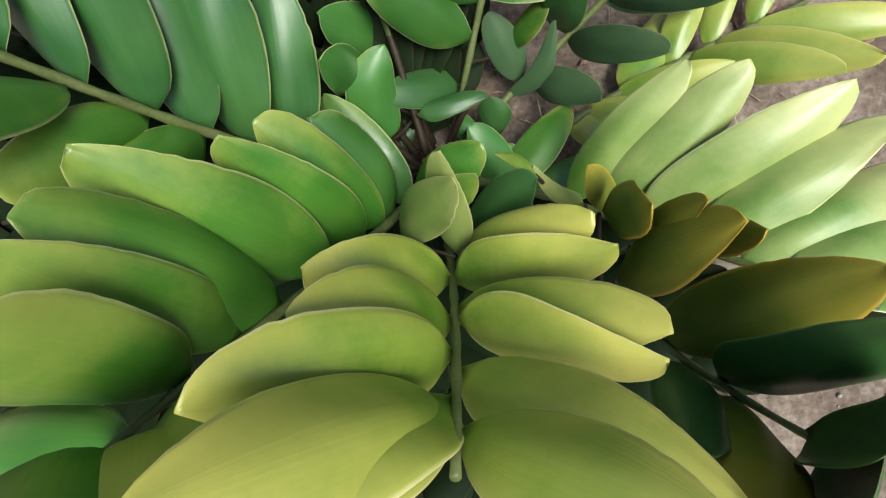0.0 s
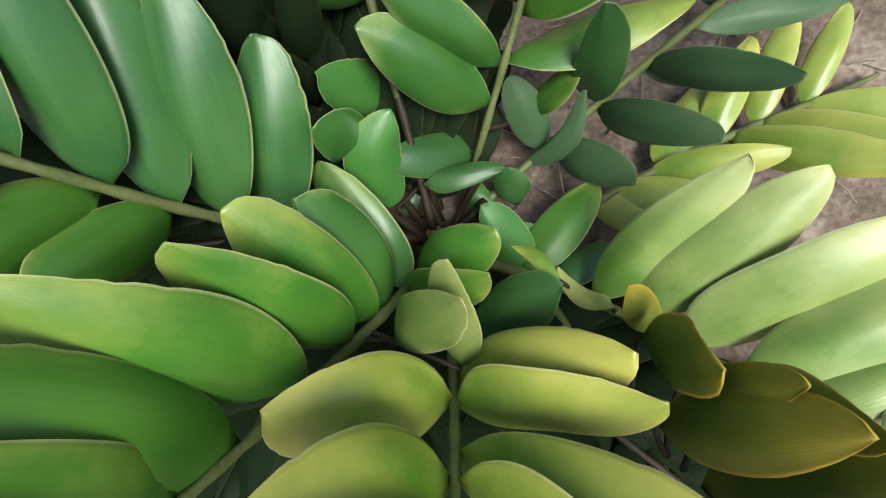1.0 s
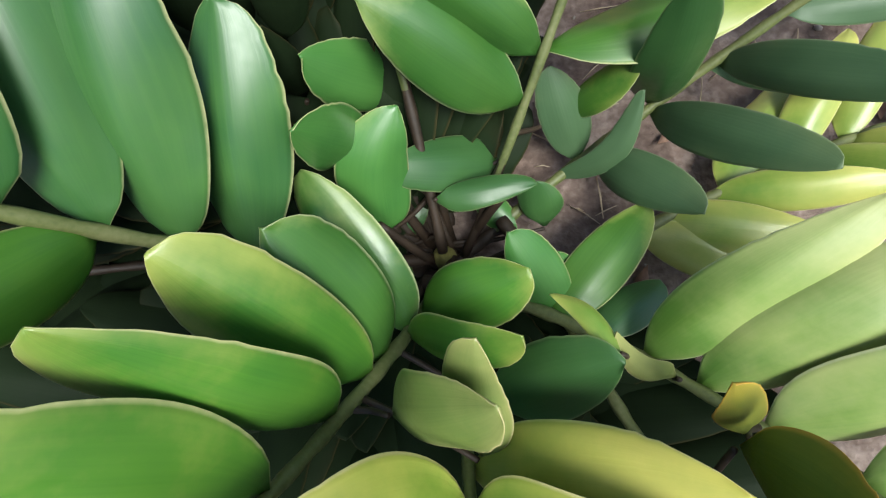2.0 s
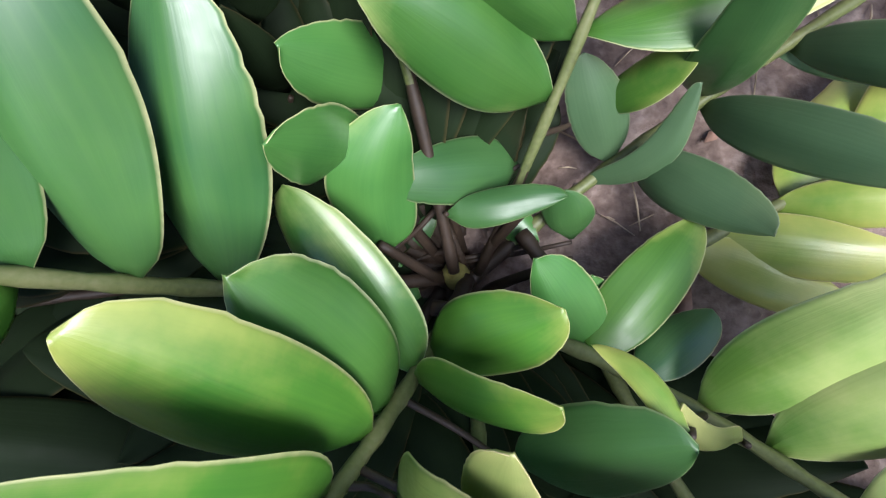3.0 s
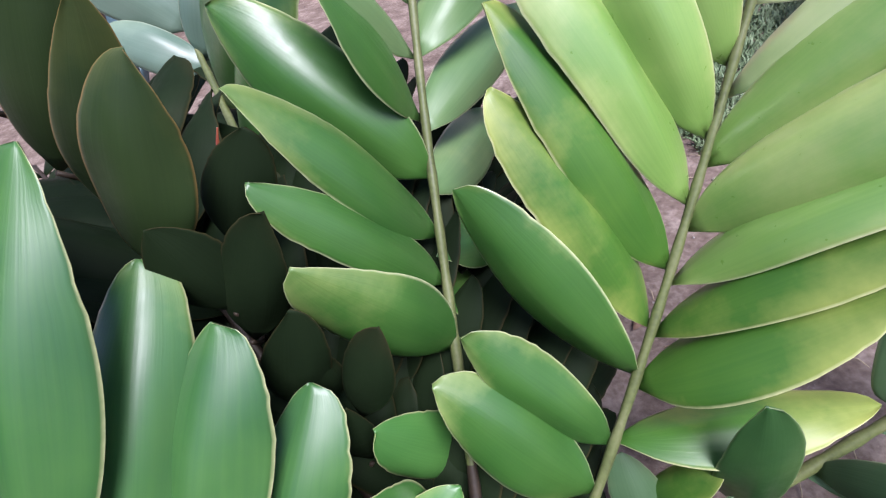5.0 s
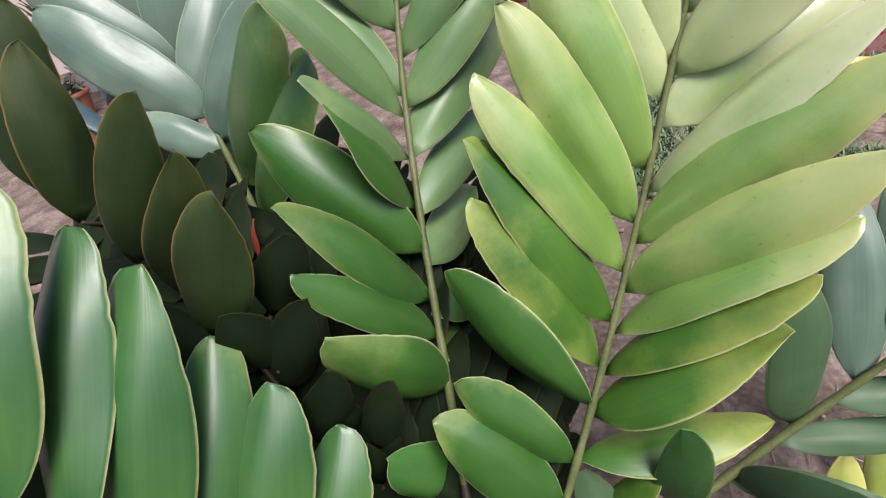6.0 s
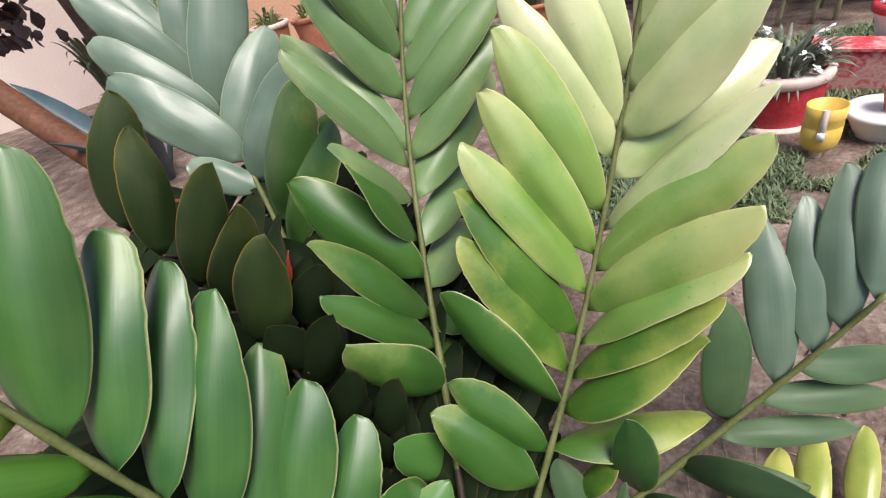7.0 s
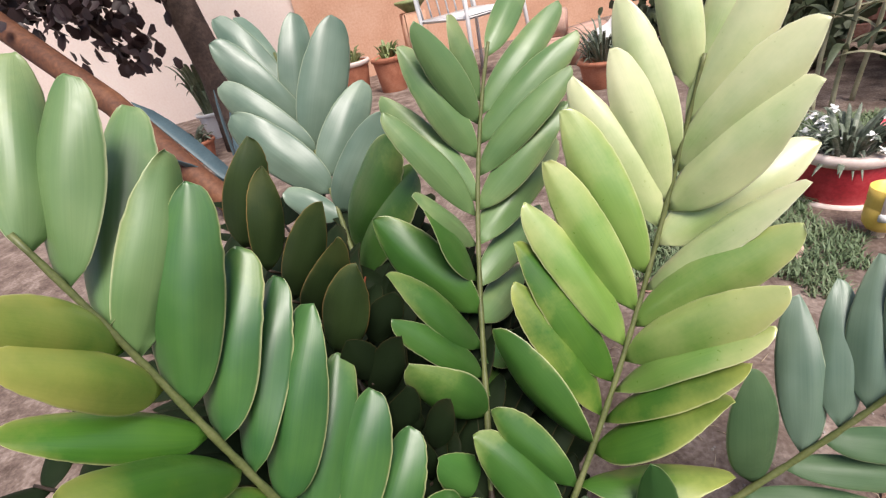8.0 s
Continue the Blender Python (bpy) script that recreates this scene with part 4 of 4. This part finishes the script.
def leaf_cloud(bm, centre, spread, count, size, rnd):
    """Many small oval leaves round a centre, turned every way."""
    c = Vector(centre)
    for _ in range(count):
        p = c + Vector([rnd.gauss(0, s) for s in spread])
        m = Matrix.Translation(p) @ Euler([rnd.uniform(0, 6.28) for _ in range(3)]).to_matrix().to_4x4()
        l, w = size * rnd.uniform(0.7, 1.3), size * rnd.uniform(0.3, 0.46)
        v = [bm.verts.new(m @ Vector(q)) for q in ((-l / 2, 0, 0), (-l / 5, w, w * 0.3), (l / 4, w * 0.9, w * 0.3), (l / 2, 0, 0), (l / 4, -w * 0.9, w * 0.3), (-l / 5, -w, w * 0.3))]
        bm.faces.new((v[0], v[1], v[2], v[3])), bm.faces.new((v[0], v[3], v[4], v[5]))


# wall: pale plaster above; the terracotta band below paints in its shaded part
wall = part("wall_back", box(bmesh.new(), -7, 0, -0.1, 9, 0.2, 2.8), WALL, smooth=False)
tagged(wall, "pale peach plastered garden wall", "wall", kind="structure")
wall.matrix_world = pose(-2.35, 3.55, 0, 0, 0, 37)
shade_band = part("wall_shade_band", box(bmesh.new(), -0.2, -0.05, -0.1, 9, -0.003, 0.9), WALL_LOW, smooth=False)
tagged(shade_band, "terracotta-coloured lower band of the garden wall, painting in its shaded part", "wall", kind="structure")
shade_band.matrix_world = wall.matrix_world.copy()


def pot(name, x, y, r0, r1, h, mat, label, rim=None, rim_h=0.02, z=None, group=""):
    z = ground_height(x, y) - 0.003 if z is None else z
    ob = thing(name, (x, y, z), label, "pot", group)
    part("body", turned(bmesh.new(), [(r0, 0), (r0 * 1.02, 0.004), (r1 * 0.97, h - rim_h), (r1 * 0.97, h), (r1 * 0.86, h), (r1 * 0.84, h * 0.8), (0.01, h * 0.78)]), mat, ob)
    if rim:
        part("rim", turned(bmesh.new(), [(r1 * 0.985, h - rim_h), (r1 * 1.06, h - rim_h * 0.8), (r1 * 1.08, h - rim_h * 0.2), (r1 * 1.05, h + 0.003), (r1 * 0.9, h + 0.004), (r1 * 0.88, h - rim_h * 0.5), (r1 * 0.5, h - rim_h * 0.6)]), rim, ob, "pale rim")
    return ob, z + h


RND = random.Random(31)


def strappy(x, y, z, count, reach, high, width, mat, name, label, flowers=0):
    ob = thing(name, (x, y, z), label, "plant")
    for _ in range(count):
        w = RND.uniform(0, 6.283)
        r0, r1 = RND.uniform(0, reach * 0.35), reach * RND.uniform(0.5, 1.1)
        b = bmesh.new()
        top = high * RND.uniform(0.25, 1.0)
        blade(b, (r0 * math.cos(w), r0 * math.sin(w), -0.025), (r1 * math.cos(w), r1 * math.sin(w), top - r1 * 0.35), width * RND.uniform(0.7, 1.2), bend=RND.uniform(0.02, 0.05) * high / 0.15)
        part("leaf", b, mat, ob)
    for _ in range(flowers):
        w, r = RND.uniform(0, 6.283), reach * 0.75 * math.sqrt(RND.random())
        b = bmesh.new()
        c = Vector((r * math.cos(w), r * math.sin(w), high * RND.uniform(0.35, 0.8)))
        for k in range(5):
            a = 2 * math.pi * k / 5 + w
            blade(b, c, c + Vector((math.cos(a) * 0.013, math.sin(a) * 0.013 + 0.003 * math.cos(w * 3), 0.009 * math.cos(a + w * 2))), 0.011, steps=3)
        part("flower", b, PETAL, ob, "white flower")
    return ob


# red pot with white flowers
_, top = pot("flower_pot", 0.63, 1.15, 0.092, 0.102, 0.135, RED, "round red-painted pot with a cream rim, on the grass", CREAM, 0.024)
bm = turned(bmesh.new(), [(0.1, -0.01), (0.106, 0.0), (0.106, 0.012), (0.095, 0.014), (0.08, 0.014)])
saucer = part("pot_saucer", bm, CREAM)
saucer.matrix_world = Matrix.Translation((0.63, 1.15, ground_height(0.63, 1.15) - 0.002))
tagged(saucer, "cream saucer under the red pot", "saucer")
strappy(0.635, 1.155, top - 0.03, 150, 0.14, 0.14, 0.011, STRAP, "flowering_plant", "grey-green strap-leaved plant with white flowers in the red pot", 16)

# raised bed edged in worn red
bed = part("raised_bed_wall", box(bmesh.new(), 0, 0, -0.06, 1.3, 0.09, 0.1), WORN_RED, smooth=False)
tagged(bed, "low red-painted bed wall, paint worn to pink plaster", "wall", kind="structure")
bed.matrix_world = pose(0.715, 1.29, 0, 0, 0, -31)
cap = part("raised_bed_coping", box(bmesh.new(), -0.004, -0.004, 0.102, 1.305, 0.094, 0.109), WORN_RED, smooth=False)
tagged(cap, "pale worn coping on the red bed wall", "wall", kind="structure")
cap.matrix_world = bed.matrix_world.copy()

# cut yellow bottle with its neck down
bz = ground_height(0.65, 0.935) - 0.004
bottle = thing("cut_bottle_planter", pose(0.65, 0.935, bz, 0, 0, -22) @ Matrix.Diagonal((0.74, 0.74, 0.92, 1)), "yellow plastic bottle cut open, standing neck down against the grass", "planter")
part("body", turned(bmesh.new(), [(0.014, 0.02), (0.036, 0.028), (0.047, 0.042), (0.0495, 0.058), (0.0495, 0.085), (0.047, 0.087), (0.0495, 0.09), (0.047, 0.1), (0.0495, 0.103), (0.05, 0.135), (0.047, 0.135), (0.046, 0.06), (0.01, 0.03)]), YELLOW, bottle)
part("cap", turned(bmesh.new(), [(0.016, 0.0), (0.017, 0.003), (0.017, 0.018), (0.013, 0.022)]), surface("cap_plastic", [(0.7, 0.55, 0.4), (0.8, 0.68, 0.55)], 0.4), bottle, "cream screw cap")
bm = box(bmesh.new(), -0.0085, -0.0525, 0.068, 0.0085, -0.049, 0.138)
bmesh.ops.bevel(bm, geom=bm.edges[:], offset=0.0015, segments=2, affect="EDGES")
part("strap", bm, CREAM, bottle, "pale strap over the front")
bm = box(bmesh.new(), -0.0115, -0.056, 0.062, 0.0115, -0.05, 0.082)
bmesh.ops.bevel(bm, geom=bm.edges[:], offset=0.002, segments=2, affect="EDGES")
part("buckle", bm, WHITE, bottle, "white buckle")

# white tub with a small terracotta pot in it
pot("white_tub", 0.80, 1.0, 0.05, 0.075, 0.06, WHITE, "shallow white plastic tub on the grass", WHITE, 0.01)
pot("small_pot", 0.815, 1.005, 0.022, 0.032, 0.05, TERRACOTTA, "small terracotta pot standing in a white tub", TERRACOTTA, 0.01, z=0.045)
# white pot with red rim on the bed
pot("white_pot", 0.97, 1.34, 0.055, 0.08, 0.11, WHITE, "white pot with a red rim behind the bed wall", RED, 0.02, z=0.06)
strappy(0.97, 1.34, 0.16, 26, 0.11, 0.14, 0.012, SHRUB, "leafy_plant", "dark green leafy plant in the white pot")

# canes and dark planting behind the bed
for k in range(6):
    x, y = 0.74 + 0.075 * k + RND.uniform(-0.02, 0.02), 1.88 + RND.uniform(-0.1, 0.1)
    cane = thing("cane_plant", (x, y, ground_height(x, y) - 0.01), "tall pale bare cane with a few long leaves", "plant", "canes behind the bed")
    bm = bmesh.new()
    tx, h = RND.uniform(-0.03, 0.08), RND.uniform(0.55, 0.8)
    sweep(bm, [Vector((tx * u * u, 0.03 * math.sin(u * 5 + k), h * u)) for u in [i / 12 for i in range(13)]], [0.009 - 0.0003 * i for i in range(13)], 8)
    part("stem", bm, CANE, cane)
    for j in range(5):
        w, u = RND.uniform(0, 6.28), RND.uniform(0.25, 1)
        b = bmesh.new()
        blade(b, (tx * u * u, 0.03 * math.sin(u * 5 + k), h * u), (tx + 0.22 * math.cos(w), 0.22 * math.sin(w), h * u - 0.02), 0.028, bend=0.05)
        part("leaf", b, CANE if j % 2 else SHRUB, cane)
for x, y, s, n in ((0.75, 2.45, 0.22, 900), (1.35, 2.2, 0.26, 1100), (1.95, 2.0, 0.26, 900), (1.5, 1.75, 0.13, 500), (0.35, 2.75, 0.2, 700)):
    sh = thing("shrub", (x, y, ground_height(x, y)), "dark green dense garden shrub", "shrub", "shrubs behind the bed")
    bm = bmesh.new()
    for k in range(5):
        a = k * 1.3
        sweep(bm, [Vector((0, 0, -0.02)), Vector((math.cos(a) * s * 0.4, math.sin(a) * s * 0.4, s)), Vector((math.cos(a) * s * 0.8, math.sin(a) * s * 0.8, s * 2))], [0.012, 0.008, 0.003], 6)
    part("branches", bm, BARK, sh)
    bm = bmesh.new()
    leaf_cloud(bm, (0, 0, s * 1.3), (s * 0.6, s * 0.6, s * 0.6), n, 0.06, RND)
    part("crown", bm, SHRUB, sh)
# brick wall behind the bed, each course laid brick by brick
brick_wall = part("wall_brick", box(bmesh.new(), 0, 0.012, -0.05, 2.6, 0.12, 1.1), surface("mortar", [(0.2, 0.16, 0.14), (0.32, 0.27, 0.24)], 0.95, 20, 150, 0.5), smooth=False)
brick_wall.matrix_world = pose(0.55, 3.05, 0, 0, 0, -20)
tagged(brick_wall, "weathered dark brown brick wall behind the shrubs", "wall", kind="structure")

# silver plant, blocks and a white sack in the middle distance
_, top = pot("planter_pot", -0.03, 2.52, 0.1, 0.13, 0.14, TERRACOTTA, "terracotta pot on the ground behind the palm", TERRACOTTA, 0.02)
strappy(-0.03, 2.52, top - 0.02, 80, 0.2, 0.26, 0.014, STRAP, "silver_plant", "grey-green strap-leaved plant in a terracotta pot")
for k, (x, y, z, s) in enumerate(((-0.42, 3.05, 0.0, 0.2), (-0.2, 3.25, 0.0, 0.22), (-0.35, 3.12, 0.2, 0.15))):
    bm = box(bmesh.new(), -s * 0.6, -s * 0.4, 0, s * 0.6, s * 0.4, s)
    bmesh.ops.bevel(bm, geom=bm.edges[:], offset=0.01, segments=2, affect="EDGES")
    blk = part("stone_block", bm, surface("pink_stone", [(0.42, 0.24, 0.18), (0.62, 0.42, 0.34)], 0.9, 12, 100, 0.5) if k == 0 else bpy.data.materials["pink_stone"])
    blk.matrix_world = pose(x, y, z - 0.02, 0, 0, 20 + 35 * k)
    tagged(blk, "rough pinkish stone block on the ground", "block", "stone blocks")
bm = bmesh.new()
bmesh.ops.create_icosphere(bm, subdivisions=4, radius=0.2)
for v in bm.verts:
    v.co *= 1 + 0.25 * noise.noise(v.co * 9)
    v.co.z = max(v.co.z * 0.9, -0.1)
sack = part("sack", bm, WHITE)
sack.matrix_world = Matrix.Translation((0.05, 3.0, 0.08))
tagged(sack, "crumpled white plastic sack on the ground", "sack")

# two terracotta pots with succulents, a bowl on the wall ledge
for x, y, g in ((-1.86, 3.03, 0.13), (-1.53, 3.0, 0.12)):
    _, top = pot("terracotta_pot", x, y, 0.09, g, 0.24, TERRACOTTA, "terracotta pot with a pale rim by the wall", CREAM if g > 0.125 else TERRACOTTA, 0.03, group="pots by the wall")
    strappy(x, y, top - 0.02, 34, 0.13, 0.16, 0.03, SUCCULENT, "succulent", "pale green succulent in a terracotta pot")
pot("hanging_bowl", -1.55, 3.62, 0.05, 0.12, 0.08, SUCCULENT, "shallow green bowl planter on a stone plinth", SUCCULENT, 0.02, z=0.44)
bm = box(bmesh.new(), -0.09, -0.09, 0, 0.09, 0.09, 0.46)
bmesh.ops.bevel(bm, geom=bm.edges[:], offset=0.008, segments=2, affect="EDGES")
pl = part("plinth", bm, WALL_LOW)
pl.matrix_world = pose(-1.55, 3.62, -0.02, 0, 0, 37)
tagged(pl, "terracotta-coloured plinth by the wall", "plinth")


# white metal garden chair
def chair(x, y, turn):
    ob = thing("garden_chair", pose(x, y, ground_height(x, y), 0, 0, turn), "white painted metal garden chair on the ground", "chair")
    W, H, D = 0.25, 0.42, 0.23
    for sx in (-1, 1):
        for sy, top in ((-1, H + 0.22), (1, H + 0.45)):
            bm = bmesh.new()
            sweep(bm, [Vector((sx * W * 1.12, sy * D * 1.15, -0.01)), Vector((sx * W, sy * D, H)), Vector((sx * W, sy * D * (1.25 if sy > 0 else 1), top))], [0.013, 0.013, 0.012], 8)
            part("leg", bm, WHITE, ob)
        bm = bmesh.new()
        sweep(bm, [Vector((sx * W, -D, H + 0.22)), Vector((sx * W * 1.06, 0, H + 0.24)), Vector((sx * W, D * 1.1, H + 0.22))], [0.015] * 3, 8)
        part("armrest", bm, WHITE, ob)
    bm = box(bmesh.new(), -W, -D, H - 0.012, W, D, H + 0.012)
    bmesh.ops.bevel(bm, geom=bm.edges[:], offset=0.008, segments=2, affect="EDGES")
    part("seat", bm, WHITE, ob)
    for k in range(7):
        u = -1 + k / 3
        bm = bmesh.new()
        sweep(bm, [Vector((u * W * 0.9, D, H)), Vector((u * W * 0.95, D * 1.15, H + 0.25)), Vector((u * W * 0.8, D * 1.25, H + 0.45))], [0.007] * 3, 6)
        part("back_bar", bm, WHITE, ob)
    bm = bmesh.new()
    sweep(bm, [Vector((-W, D * 1.25, H + 0.45)), Vector((0, D * 1.25, H + 0.5)), Vector((W, D * 1.25, H + 0.45))], [0.013] * 3, 8)
    part("top_rail", bm, WHITE, ob)


chair(-0.88, 3.05, 60)

# tree with dark purple leaves, a slanting red-barked log, snake plant and agave
tree = thing("purple_tree", (-2.13, 1.95, 0), "small tree with dark bark and dark purple leaves", "tree")
bm = bmesh.new()
sweep(bm, [Vector(p) for p in ((0.05, 0, -0.08), (0.03, 0.02, 0.15), (0.0, 0.05, 0.4), (-0.07, 0.07, 0.75), (-0.12, 0.1, 1.2), (-0.1, 0.1, 1.7))], [0.12, 0.1, 0.09, 0.085, 0.07, 0.04], 14)
for k in range(6):
    a = 0.9 * k
    sweep(bm, [Vector((-0.1, 0.09, 0.8 + 0.12 * k)), Vector((-0.1 + 0.3 * math.cos(a), 0.09 + 0.3 * math.sin(a), 1.0 + 0.12 * k)), Vector((-0.1 + 0.7 * math.cos(a), 0.09 + 0.7 * math.sin(a), 1.05 + 0.14 * k))], [0.035, 0.02, 0.008], 8)
sweep(bm, [Vector(p) for p in ((-0.08, 0.08, 0.8), (-0.1, -0.3, 0.95), (-0.15, -0.5, 0.85), (0.1, -0.5, 0.6))], [0.03, 0.02, 0.012, 0.004], 8)
part("trunk", bm, BARK, tree)
bm = bmesh.new()
for c, s, n in (((-0.3, -0.5, 0.9), (0.13, 0.1, 0.07), 130), ((-0.05, -0.46, 0.76), (0.1, 0.08, 0.07), 110), ((0.1, -0.46, 0.62), (0.06, 0.05, 0.06), 60), ((-0.45, -0.4, 1.1), (0.25, 0.2, 0.12), 260), ((-0.1, 0.1, 1.55), (0.5, 0.45, 0.3), 900), ((0.15, -0.3, 1.0), (0.2, 0.15, 0.07), 200)):
    leaf_cloud(bm, c, s, n, 0.065, RND)
part("crown", bm, PURPLE, tree)
bm = bmesh.new()
sweep(bm, [Vector(p) for p in ((-2.95, 1.32, 1.2), (-2.38, 1.21, 0.82), (-1.82, 1.12, 0.46), (-1.45, 1.04, 0.16), (-1.2, 1.0, -0.03))], [0.055, 0.052, 0.05, 0.048, 0.046], 12)
log = part("leaning_log", bm, LOG)
tagged(log, "reddish-brown log leaning down to the ground", "log")
_, top = pot("white_pot", -2.55, 2.25, 0.08, 0.11, 0.17, WHITE, "white pot at the foot of the tree", WHITE, 0.02)
strappy(-2.55, 2.25, top - 0.02, 38, 0.17, 0.45, 0.035, SNAKE, "snake_plant", "mottled dark snake plant in a white pot")
ag = thing("agave", (-1.42, 1.22, ground_height(-1.42, 1.22)), "blue-grey agave rosette with long pointed leaves", "plant")
for tx, ty, tz, w in ((-0.46, 0.02, 0.45, 0.085), (-0.12, 0.25, 0.4, 0.06), (0.2, 0.1, 0.35, 0.06), (0.22, -0.15, 0.28, 0.06), (-0.05, -0.28, 0.3, 0.055), (-0.34, 0.05, 0.3, 0.05), (0.02, 0.02, 0.45, 0.05)):
    b = bmesh.new()
    blade(b, (0, 0, -0.02), (tx, ty, tz), w, bend=0.02, fold=0.5)
    part("leaf", b, AGAVE, ag)
_, top = pot("red_pot", -2.2, 1.72, 0.07, 0.1, 0.12, TERRACOTTA, "small red pot beside the log", TERRACOTTA, 0.02)
strappy(-2.2, 1.72, top - 0.02, 30, 0.12, 0.14, 0.03, STRAP, "potted_rosette", "grey-green rosette plant in a small red pot")
# dry leaf on the soil
bm = leaflet_mesh((0.475, 0.81, 0.002), (0.49, 0.85, 0.016), 0.018, 20, 0.1, 0.2, 0.05, 0.46, 1.0, RND)
tagged(part("fallen_leaf", bm, surface("fallen_leaf", [(0.42, 0.26, 0.2), (0.6, 0.44, 0.36)], 0.8, 40, 200, 0.3)), "curled pinkish-brown dry leaf on the soil", "leaf")
# bricks of the far wall
bricks = bpy.data.meshes.new("brick")
bm = box(bmesh.new(), 0, 0, 0, 0.215, 0.02, 0.065)
bmesh.ops.bevel(bm, geom=[e for e in bm.edges], offset=0.004, segments=1, affect="EDGES")
bm.to_mesh(bricks)
bm.free()
bricks.materials.append(BRICK)
for row in range(14):
    for col in range(11):
        ob = new("brick", bricks)
        ob.parent = brick_wall
        ob.matrix_basis = Matrix.Translation((0.005 + col * 0.227 + (0.11 if row % 2 else 0), RND.uniform(-0.003, 0.002), 0.005 + row * 0.077))
